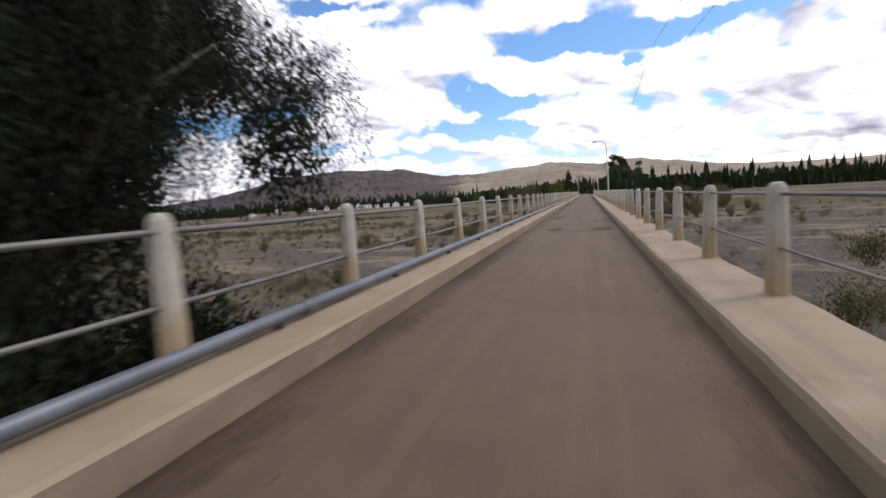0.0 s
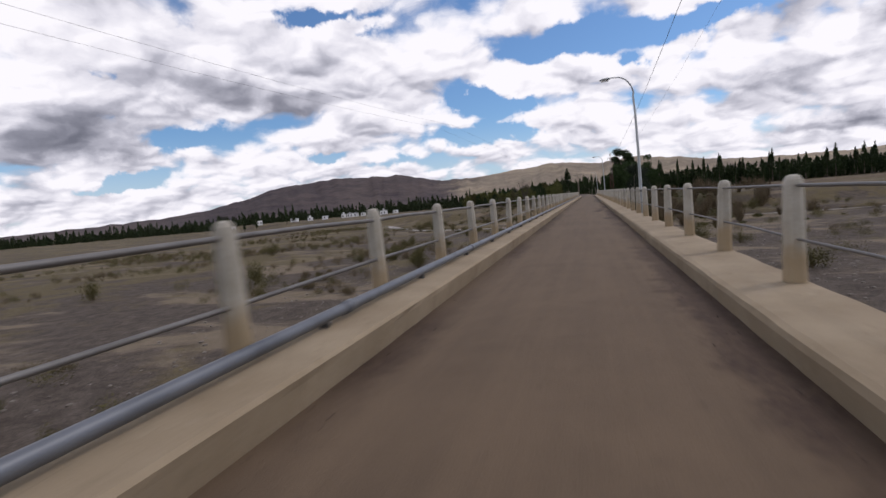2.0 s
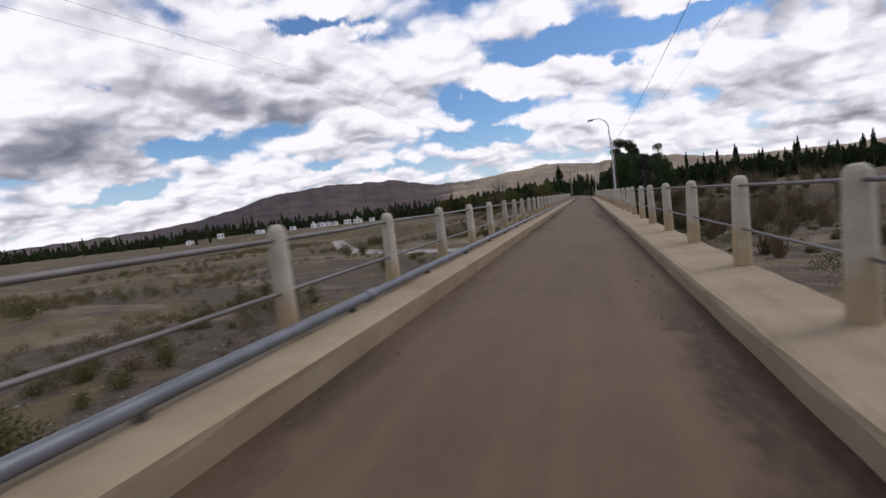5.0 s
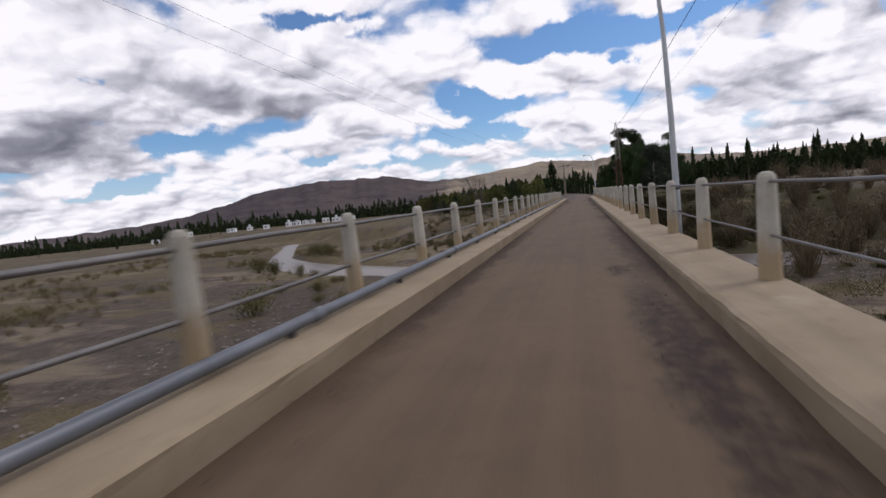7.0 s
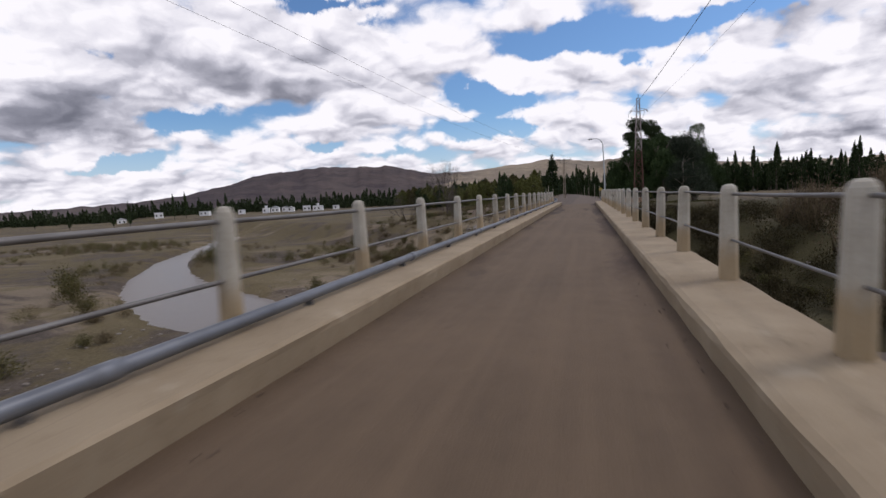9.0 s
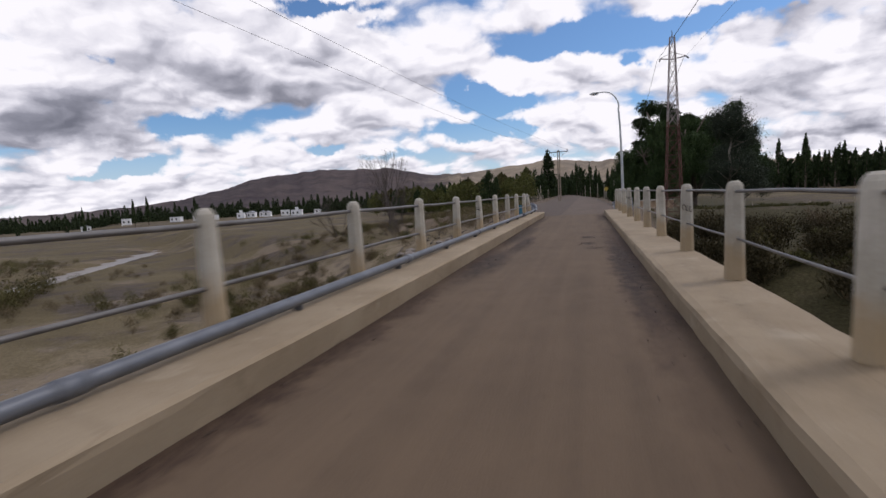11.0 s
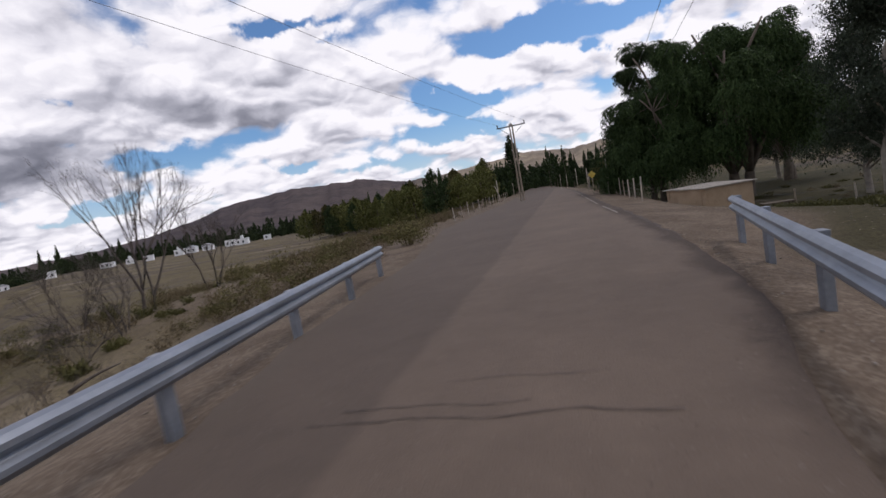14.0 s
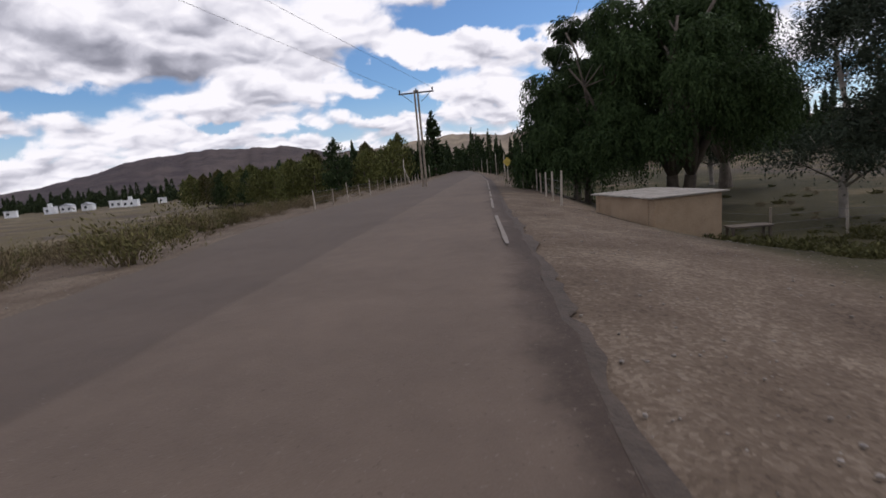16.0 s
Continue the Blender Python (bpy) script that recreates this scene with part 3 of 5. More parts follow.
def mat_ground():
    def build(g, b):
        p = world_pos(g)
        sep = g.node("ShaderNodeSeparateXYZ")
        g.link(p, sep.inputs[0])
        x, y, z = sep.outputs
        fine = g.noise(p, 9.0, 4, 0.7)
        peb = g.node("ShaderNodeTexVoronoi")
        peb.inputs["Scale"].default_value = 26.0
        g.link(p, peb.inputs["Vector"])
        stones = peb.outputs["Color"]
        grey = g.node("ShaderNodeRGBToBW")
        g.link(stones, grey.inputs[0])
        k = g.math("ADD", g.math("MULTIPLY", fine, 0.6), g.math("MULTIPLY", grey.outputs[0], 0.4))
        bars = g.math("MULTIPLY", g.math("SUBTRACT", g.noise(p, 0.9, 6, 0.7, w=11.0), 0.5), 0.9)
        k = g.math("ADD", k, bars)
        gravel = g.ramp(k, [(0.3, (0.038, 0.029, 0.023)), (0.5, (0.069, 0.054, 0.043)), (0.72, (0.122, 0.100, 0.082))])
        st = g.vmath("MULTIPLY", p, (0.45, 1.0, 1.0)).outputs[0]
        s1 = g.smooth(g.noise(st, 0.085, 7, 0.66, 0.5), 0.51, 0.60)
        sand = g.ramp(fine, [(0.3, (0.165, 0.126, 0.083)), (0.7, (0.27, 0.215, 0.15))])
        c = g.mix(g.math("MULTIPLY", s1, 0.62), gravel, sand)
        far = g.math("MAXIMUM", g.smooth(y, 70.0, 190.0), g.smooth(g.math("ABSOLUTE", x), 25.0, 70.0))
        gr = g.noise(p, 0.11, 8, 0.72, w=5.0)
        gfac = g.math("MULTIPLY", g.smooth(g.math("ADD", gr, g.math("MULTIPLY", far, 0.10)), 0.53, 0.63), 0.75)
        gcol = g.ramp(fine, [(0.3, (0.058, 0.045, 0.020)), (0.55, (0.122, 0.096, 0.046)), (0.75, (0.195, 0.156, 0.082))])
        c = g.mix(gfac, c, gcol)
        # bare dirt on the banks beside the road
        high = g.math("MULTIPLY", g.smooth(z, -2.2, -0.6), g.smooth(y, 330.0, 250.0))
        dirt = g.ramp(g.math("ADD", g.math("MULTIPLY", k, 0.6), g.math("MULTIPLY", g.noise(p, 0.6, 4, 0.6), 0.4)), [(0.3, (0.070, 0.050, 0.036)), (0.52, (0.122, 0.091, 0.066)), (0.75, (0.220, 0.174, 0.132))])
        c = g.mix(high, c, dirt)
        green = g.math("MULTIPLY", g.math("MULTIPLY", g.smooth(g.math("ADD", x, g.math("MULTIPLY", g.smooth(y, 187.0, 181.0), 2.2)), 6.6, 8.4), g.smooth(x, 40.0, 26.0)), g.math("MULTIPLY", g.smooth(g.noise(p, 0.22, 4, 0.6, w=1.0), 0.32, 0.46), g.smooth(y, 120.0, 150.0)))
        c = g.mix(g.math("MULTIPLY", green, 0.85), c, g.ramp(fine, [(0.3, (0.020, 0.019, 0.008)), (0.7, (0.055, 0.050, 0.020))]))
        wash = g.math("MULTIPLY", g.math("MULTIPLY", g.smooth(y, 148.0, 158.0), g.smooth(y, 190.0, 178.0)), g.math("MULTIPLY", g.smooth(x, -30.0, -20.0), g.smooth(x, -4.5, -6.5)))
        wash = g.math("MULTIPLY", wash, g.smooth(g.noise(p, 0.30, 6, 0.65, w=4.0), 0.42, 0.58))
        c = g.mix(g.math("MULTIPLY", wash, 0.85), c, g.ramp(fine, [(0.3, (0.15, 0.115, 0.076)), (0.7, (0.29, 0.235, 0.165))]))
        g.link(c, b.inputs["Base Color"])
        b.inputs["Roughness"].default_value = 0.95
        b.inputs["Specular IOR Level"].default_value = 0.15
        bump(g, b, k, 0.7, 0.06)
    return material("river_gravel_and_dirt", build)


def mat_water():
    def build(g, b):
        p = world_pos(g)
        b.inputs["Base Color"].default_value = (0.13, 0.108, 0.092, 1)
        b.inputs["Roughness"].default_value = 0.30
        b.inputs["IOR"].default_value = 1.33
        b.inputs["Specular IOR Level"].default_value = 0.32
        w = g.vmath("MULTIPLY", p, (1.0, 1.0, 1.0)).outputs[0]
        bump(g, b, g.noise(w, 2.4, 3, 0.6, 0.6), 0.35, 0.05)
    return material("silty_river_water", build)


M_GROUND = mat_ground()
M_WATER = mat_water()


def build_ground():
    xs = stretched((-60, 40, 1.25), 4200, 1.12)
    ys = stretched((-30, 240, 1.5), 4200, 1.12)
    vs, fs = grid_mesh(xs, ys, ground_z)
    tagged(from_lists("ground", vs, fs, M_GROUND), "gravel riverbed with dirt banks and grassy flats", "ground", kind="structure")
    vs, fs = [], []
    pts = [Vector((x, y, 0)) for x, y in RIVER]
    fine = []
    for a, b in zip(pts, pts[1:]):
        fine += [a.lerp(b, k / 6) for k in range(6)]
    fine.append(pts[-1])
    for i, p in enumerate(fine):
        d = (fine[min(i + 2, len(fine) - 1)] - fine[max(i - 2, 0)]).normalized()
        s = Vector((-d.y, d.x, 0))
        w = river_half(p.y) + 2.2
        for k in range(5):
            q = p + s * w * (k / 2 - 1)
            vs.append((q.x, q.y, BED - 0.55))
    fs = [(i * 5 + k, i * 5 + k + 1, i * 5 + k + 6, i * 5 + k + 5) for i in range(len(fine) - 1) for k in range(4)]
    tagged(from_lists("water", vs, fs, M_WATER), "shallow silty brown river winding through gravel", "river", kind="structure")


build_ground()


# ---------------------------------------------------------------- far hills
def ridge_height(az):
    """Height of the skyline in degrees at a bearing in degrees."""
    prof = [(-180, 1.2), (-110, 0.8), (-75, 0.3), (-62, 0.5), (-55.5, 0.75), (-48.8, 1.05), (-44.6, 1.45), (-40.7, 2.25), (-36, 3.5), (-32, 3.85), (-28.4, 4.0), (-22, 3.85),
            (-19, 3.2), (-16.6, 2.75), (-12, 2.9), (-8.6, 3.25), (-4, 3.6), (-2.2, 3.55), (1, 3.1), (5.5, 3.4), (9, 2.9), (13.4, 2.2), (18, 1.85), (24, 1.7), (40, 2.2), (70, 1.8), (120, 1.5), (180, 1.2)]
    for (a0, e0), (a1, e1) in zip(prof, prof[1:]):
        if az <= a1:
            return lerp(e0, e1, sstep(a0, a1, az) * 0.5 + 0.5 * (az - a0) / (a1 - a0))
    return 1.2


def mat_hills():
    def build(g, b):
        p = world_pos(g)
        sep = g.node("ShaderNodeSeparateXYZ")
        g.link(p, sep.inputs[0])
        a = g.noise(p, 0.0016, 6, 0.62)
        f = g.noise(p, 0.012, 5, 0.65)
        scrub = g.noise(p, 0.09, 3, 0.7)
        c = g.ramp(g.math("ADD", g.math("MULTIPLY", a, 0.6), g.math("MULTIPLY", f, 0.4)), [(0.36, (0.13, 0.105, 0.09)), (0.5, (0.22, 0.178, 0.135)), (0.64, (0.36, 0.29, 0.20))])
        c = g.mix(g.math("MULTIPLY", g.smooth(scrub, 0.5, 0.62), 0.35), c, (0.12, 0.11, 0.07))
        # light put into the colour: sunlit tan, and a darker, bluish-violet western range
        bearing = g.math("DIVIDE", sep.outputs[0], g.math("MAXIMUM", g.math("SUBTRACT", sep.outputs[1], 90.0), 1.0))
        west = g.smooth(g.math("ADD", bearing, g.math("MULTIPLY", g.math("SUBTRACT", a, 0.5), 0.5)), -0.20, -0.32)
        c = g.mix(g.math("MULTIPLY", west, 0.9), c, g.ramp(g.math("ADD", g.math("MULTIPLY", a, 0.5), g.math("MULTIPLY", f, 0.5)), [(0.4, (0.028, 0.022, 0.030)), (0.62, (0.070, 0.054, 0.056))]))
        g.link(c, b.inputs["Base Color"])
        b.inputs["Roughness"].default_value = 0.95
        b.inputs["Specular IOR Level"].default_value = 0.1
        bump(g, b, f, 0.8, 12.0)
    return material("dry_hill_slopes", build)


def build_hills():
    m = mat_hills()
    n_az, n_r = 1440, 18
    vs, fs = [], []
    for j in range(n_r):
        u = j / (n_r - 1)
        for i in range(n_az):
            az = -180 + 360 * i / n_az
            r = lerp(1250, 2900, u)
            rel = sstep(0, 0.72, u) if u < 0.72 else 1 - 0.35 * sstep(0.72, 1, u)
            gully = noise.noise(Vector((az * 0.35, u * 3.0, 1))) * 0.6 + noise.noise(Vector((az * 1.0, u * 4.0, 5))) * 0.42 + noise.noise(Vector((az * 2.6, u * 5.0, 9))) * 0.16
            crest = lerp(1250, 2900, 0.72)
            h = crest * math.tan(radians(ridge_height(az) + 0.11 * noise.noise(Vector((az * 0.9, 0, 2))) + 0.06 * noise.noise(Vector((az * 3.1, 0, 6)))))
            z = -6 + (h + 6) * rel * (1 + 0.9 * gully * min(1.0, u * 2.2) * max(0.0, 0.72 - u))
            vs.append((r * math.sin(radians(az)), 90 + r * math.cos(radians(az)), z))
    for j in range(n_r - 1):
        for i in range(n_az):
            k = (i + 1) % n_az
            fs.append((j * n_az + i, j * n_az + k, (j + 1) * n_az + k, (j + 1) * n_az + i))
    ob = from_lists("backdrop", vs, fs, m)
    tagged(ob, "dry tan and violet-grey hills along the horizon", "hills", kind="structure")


build_hills()


# ---------------------------------------------------------------- bridge
def build_bridge():
    rng = random.Random(4)
    bm = bmesh.new()
    extrude_profile(bm, [(-2.7, -0.5), (2.7, -0.5), (2.7, -0.06), (-2.7, -0.06)], BRIDGE_START, BRIDGE_END, 1)
    structure("bridge_deck", bm, M_CONC, "concrete slab of the narrow road bridge", "bridge deck")
    bm = bmesh.new()
    for y in range(-24, 172, 15):
        box(bm, (-2.2, y - 0.4, -7.8), (2.2, y + 0.4, -0.5), bevel=0.05)
    structure("bridge_piers", bm, M_CONC, "concrete piers under the bridge", "bridge pier")
    # asphalt between the kerbs
    xs = [-1.95 + 3.82 * i / 14 for i in range(15)]
    ys = list(np.arange(BRIDGE_START, BRIDGE_END + 0.1, 1.0))
    vs, fs = grid_mesh(xs, ys, lambda x, y: 0.012 * noise.noise(Vector((x * 0.8, y * 0.25, 7))) - 0.012 * abs(x))
    tagged(from_lists("road_on_bridge", vs, fs, M_ASPHALT), "worn brown-grey asphalt with dirt along the kerbs", "road", kind="structure")
    # kerbs, worn along the upper edge
    for name, prof, lab in (("kerb_west", [(-2.70, -0.06), (-1.79, -0.06), (-1.745, 0.19), (-1.735, 0.250), (-1.775, 0.280), (-2.70, 0.29)], "cream painted concrete kerb under the pipe"),
                            ("kerb_east", [(2.70, -0.06), (2.70, 0.235), (1.90, 0.228), (1.84, 0.21), (1.822, 0.16), (1.835, -0.06)], "wide cream painted concrete kerb")):
        bm = bmesh.new()
        extrude_profile(bm, prof, BRIDGE_START, BRIDGE_END - 0.25, 480, 0.008, rng)
        if name == "kerb_west":
            # the kerb widens a little towards the far bank
            for v in bm.verts:
                if v.co.x > -1.95:
                    v.co.x += 0.09 * sstep(70, 145, v.co.y)
        structure(name, bm, M_CONC, lab, "kerb")


build_bridge()


def post_mesh():
    """A tapered post with cut corners and a rounded head."""
    bm = bmesh.new()
    def ring(w, z, cut):
        h = w / 2
        return [bm.verts.new((sx * a, sy * b, z)) for sx, sy, a, b in
                ((1, 1, h, h - cut), (1, 1, h - cut, h), (-1, 1, h - cut, h), (-1, 1, h, h - cut), (-1, -1, h, h - cut), (-1, -1, h - cut, h), (1, -1, h - cut, h), (1, -1, h, h - cut))]
    levels = [(0.214, 0.0, 0.055), (0.205, 0.25, 0.054), (0.186, 0.90, 0.050), (0.178, 1.09, 0.049), (0.166, 1.14, 0.047), (0.130, 1.178, 0.037), (0.07, 1.20, 0.02)]
    rings = [ring(*l) for l in levels]
    for a, b in zip(rings, rings[1:]):
        for k in range(8):
            bm.faces.new((a[k], a[(k + 1) % 8], b[(k + 1) % 8], b[k]))
    bm.faces.new(rings[-1])
    bm.faces.new(rings[0][::-1])
    bmesh.ops.recalc_face_normals(bm, faces=bm.faces)
    return bm


def build_railings():
    rng = random.Random(11)
    bm = post_mesh()
    me = bpy.data.meshes.new("post")
    bm.to_mesh(me)
    bm.free()
    me.materials.append(M_POST)
    for side, x, top, last in (("left", -POST_X, 0.285, 57), ("right", POST_X, 0.247, 57)):
        rail = group_empty("bridge_railing", (x, 0, 0), "whitewashed concrete post railing with two steel tubes", "railing", "bridge railings")
        for i in range(-9, last + 1):
            y = i * SPACING + (0.10 if side == "left" else 0.0)
            ob = new("post", me)
            ob.parent = rail
            tilt = (rng.uniform(-1, 1), rng.uniform(-1.2, 1.2))
            if side == "left" and i == last:
                tilt = (-8, -9)
            ob.matrix_basis = pose(rng.uniform(-0.01, 0.01), y + rng.uniform(-0.02, 0.02), top - 0.01, tilt[0], tilt[1], rng.uniform(-2, 2))
        for i in ((52,) if side == "left" else (50, 54)):
            for k in range(3):
                bm = bmesh.new()
                a0 = rng.uniform(0, 2)
                pts = [(-0.06 + 0.055 * k + 0.022 * math.cos(a0 + q * 0.9), i * SPACING - 0.106 + (0.10 if side == "left" else 0.0), top + 0.78 + 0.05 * math.sin(a0 + q * 0.9) - 0.02 * k) for q in range(6)]
                tube(bm, pts, 0.008, 5)
                part("paint_stroke", bm, M_TAR, rail, "dark scrawled paint stroke")
        for z, r in ((1.315, 0.027 if side == "left" else 0.019), (0.735, 0.024 if side == "left" else 0.017)):
            bm = bmesh.new()
            pts = []
            y = -27.0
            while y <= last * SPACING + 0.11:
                pts.append((rng.uniform(-0.012, 0.012), y, z + rng.uniform(-0.012, 0.012)))
                y += SPACING / 2
            tube(bm, pts, r, 8)
            part("rail_tube", bm, M_RAIL, rail, "grey steel tube running through the posts", True)


build_railings()


def build_pipe():
    pipe = group_empty("water_pipe", (-2.27, 0, 0), "galvanised steel pipe clamped along the kerb", "pipe")
    bm = bmesh.new()
    z = 0.395
    pts = [(0, y, z) for y in range(-30, 171, 4)]
    tube(bm, pts, 0.062, 14, True)
    part("tube", bm, M_PIPE, pipe, smooth=True)
    bm = bmesh.new()
    tube(bm, [(0, 170, z), (-0.02, 171.0, z + 0.01), (-0.15, 172.0, z + 0.04), (-0.5, 172.9, z - 0.05), (-0.9, 173.4, z - 0.5)], 0.060, 12)
    part("bent_end", bm, M_PIPE, pipe, smooth=True)
    for y in range(-27, 171, 6):
        bm = bmesh.new()
        tube(bm, [(0, y + 1.4, z), (0, y + 1.62, z)], 0.074, 14)
        part("sleeve", bm, M_PIPE, pipe, smooth=True)
    for y in (164.6, 164.95, 165.3):
        bm = bmesh.new()
        tube(bm, [(0, y, z), (0, y + 0.06, z)], 0.105, 14)
        part("flange", bm, M_PIPE, pipe, smooth=False)
    for y in range(-29, 171, 3):
        bm = bmesh.new()
        box(bm, (-0.05, y - 0.02, 0.27), (0.05, y + 0.02, 0.345), bevel=0.006)
        part("saddle", bm, M_DARKMETAL, pipe)


build_pipe()


def build_lamps():
    def lamp():
        e = group_empty("street_lamp", (0, 0, 0), "tall grey street lamp with a curved arm beside the railing", "street lamp", "bridge lamps")
        bm = bmesh.new()
        pts, rad = [(0, 0, -0.35), (0, 0, 0.8), (-0.02, 0, 2.6), (-0.08, 0, 4.6), (-0.14, 0, 5.4)], [0.075, 0.075, 0.062, 0.050, 0.044]
        for k in range(1, 9):
            a = radians(90 * k / 8)
            pts.append((-0.10 - 0.75 * (1 - math.cos(a)), 0, 5.4 + 0.95 * math.sin(a)))
            rad.append(0.042 - 0.002 * k)
        pts += [(-1.15, 0, 6.36)]
        rad += [0.024]
        tube(bm, pts, rad, 12)
        part("pole", bm, M_POLE, e, smooth=True)
        bm = bmesh.new()
        tube(bm, [(-1.08, 0, 6.35), (-1.2, 0, 6.355), (-1.42, 0, 6.33), (-1.58, 0, 6.30)], [0.05, 0.095, 0.105, 0.045], 12)
        for v in bm.verts:
            v.co.z = 6.33 + (v.co.z - 6.33) * 0.6
        part("lamp_head", bm, M_POLE, e, "flat grey lamp housing", True)
        bm = bmesh.new()
        box(bm, (-1.50, -0.06, 6.235), (-1.16, 0.06, 6.275), bevel=0.012)
        part("diffuser", bm, M_WHITEWALL, e, "pale lamp cover")
        for z in (0.45, 1.0):
            bm = bmesh.new()
            tube(bm, [(0, 0, z - 0.03), (0, 0, z + 0.03)], 0.09, 12)
            box(bm, (-0.2, -0.3, z - 0.02), (-0.02, -0.05, z + 0.02))
            part("clamp", bm, M_DARKMETAL, e)
        return e
    first = lamp()
    spots = [(2.74, 16 * 3 + 0.28), (2.74, 34 * 3 + 0.28), (2.74, 56 * 3 + 0.28)]
    first.matrix_basis = pose(*spots[0], 0.247)
    for s in spots[1:]:
        copy_thing(first, pose(*s, 0.247))


build_lamps()


def build_road():
    vs, fs = [], []
    ys = [171 + 0.4 * i for i in range(150)] + [231 + 4.0 * i for i in range(46)]
    cols = 13
    for y in ys:
        x0, w = road_at(y)
        for i in range(cols):
            u = i / (cols - 1) * 2 - 1
            rag = (0.10 * noise.noise(Vector((y * 0.9, u * 3, 4))) + 0.06 * noise.noise(Vector((y * 2.9, u * 3, 8)))) if abs(u) > 0.9 and y > 173 else 0
            x = x0 + u * w + rag
            z = 0.0 - 0.02 * u * u + 0.008 * noise.noise(Vector((x, y * 0.4, 9)))
            if abs(u) > 0.95 and y > 172:
                z -= 0.012
            z += max(0.0, math.hypot(x, y - 90) - 260) * 0.0035
            vs.append((x, y, z))
    fs = [(j * cols + i, j * cols + i + 1, (j + 1) * cols + i + 1, (j + 1) * cols + i) for j in range(len(ys) - 1) for i in range(cols - 1)]
    road = from_lists("road", vs, fs, M_ROAD)
    across = road.data.attributes.new("across", "FLOAT", "POINT")
    across.data.foreach_set("value", [i / (cols - 1) * 2 - 1 for _ in ys for i in range(cols)])
    tagged(road, "two-lane worn asphalt road leaving the bridge", "road", kind="structure")
    # painted edge line, broken by wear
    rng = random.Random(2)
    y = 190.0
    while y < 260:
        length = rng.uniform(3.0, 5.0)
        bm = bmesh.new()
        n = 6
        row = []
        for k in range(n + 1):
            yy = y + length * k / n
            x0, w = road_at(yy)
            xr = x0 + w - 0.36
            row.append([bm.verts.new((xr + s * 0.042 + rng.uniform(-0.012, 0.012), yy, 0.012)) for s in (-1, 1)])
        for a, b in zip(row, row[1:]):
            bm.faces.new((a[0], a[1], b[1], b[0]))
        tagged(mesh_object("road_marking", bm, M_LINE), "worn white edge line painted on the asphalt", "road marking", kind="structure")
        y += length + rng.uniform(1.0, 2.4)


build_road()


def build_road_edge():
    """Crumbled dark lip along the asphalt's border."""
    rng = random.Random(12)
    for name, side in (("road_edge_east", 1),):
        vs, fs = [], []
        ys = [180.5 + 0.25 * k for k in range(230)]
        for y in ys:
            x0, w = road_at(y)
            a = x0 + side * (w - 0.03)
            for u in (0.0, 0.5, 1.0):
                x = a + side * u * (0.20 + 0.20 * noise.noise(Vector((y * 0.8, side, 2))) + 0.10 * noise.noise(Vector((y * 3.1, side, 5)))) * sstep(180.5, 184, y) + rng.uniform(-0.03, 0.03) * (u > 0)
                vs.append((x, y, max(ground_z(x, y) + 0.012, -0.034 - 0.05 * u)))
        n = len(ys)
        fs = [(3 * j + k, 3 * j + k + 1, 3 * j + k + 4, 3 * j + k + 3) for j in range(n - 1) for k in (0, 1)]
        tagged(from_lists(name, vs, fs, M_EDGE), "crumbled dark gravel lip at the asphalt's edge", "road edge", kind="structure")


M_EDGE = plain("dark_edge_gravel", (0.032, 0.023, 0.017), (0.085, 0.063, 0.048), 2.5, 0.95, fine=22, bump_strength=0.7, bump_dist=0.03)
build_road_edge()


# ---------------------------------------------------------------- plants
def leaf_mesh(name, centres, dirs, length, width, seed, mats):
    """Many small folded leaves: one diamond each, at the centres, along dirs."""
    rng = np.random.RandomState(seed)
    c = np.asarray(centres, float)
    d = np.asarray(dirs, float)
    d /= np.linalg.norm(d, axis=1)[:, None] + 1e-9
    r = rng.normal(size=d.shape)
    s = np.cross(d, r)
    s /= np.linalg.norm(s, axis=1)[:, None] + 1e-9
    k = rng.uniform(0.6, 1.35, (len(c), 1))
    l, w = d * length * k * 0.5, s * width * k * 0.5
    v = np.stack([c - l, c + w - l * 0.1, c + l, c - w - l * 0.1], 1).reshape(-1, 3)
    n = len(c)
    me = bpy.data.meshes.new(name)
    me.vertices.add(4 * n)
    me.vertices.foreach_set("co", v.ravel())
    me.loops.add(4 * n)
    me.loops.foreach_set("vertex_index", np.arange(4 * n))
    me.polygons.add(n)
    me.polygons.foreach_set("loop_start", np.arange(0, 4 * n, 4))
    me.materials.append(mats)
    me.update(calc_edges=True)
    return me


def limb(bm, a, b, r0, r1, rng, bend=0.15, sides=7, steps=4):
    a, b = Vector(a), Vector(b)
    ln = (b - a).length
    pts, rad = [], []
    off = Vector((rng.uniform(-1, 1), rng.uniform(-1, 1), rng.uniform(-0.3, 0.6))) * bend * ln
    for i in range(steps + 1):
        t = i / steps
        pts.append(a.lerp(b, t) + off * math.sin(math.pi * t))
        rad.append(lerp(r0, r1, t))
    tube(bm, pts, rad, sides)
    return pts


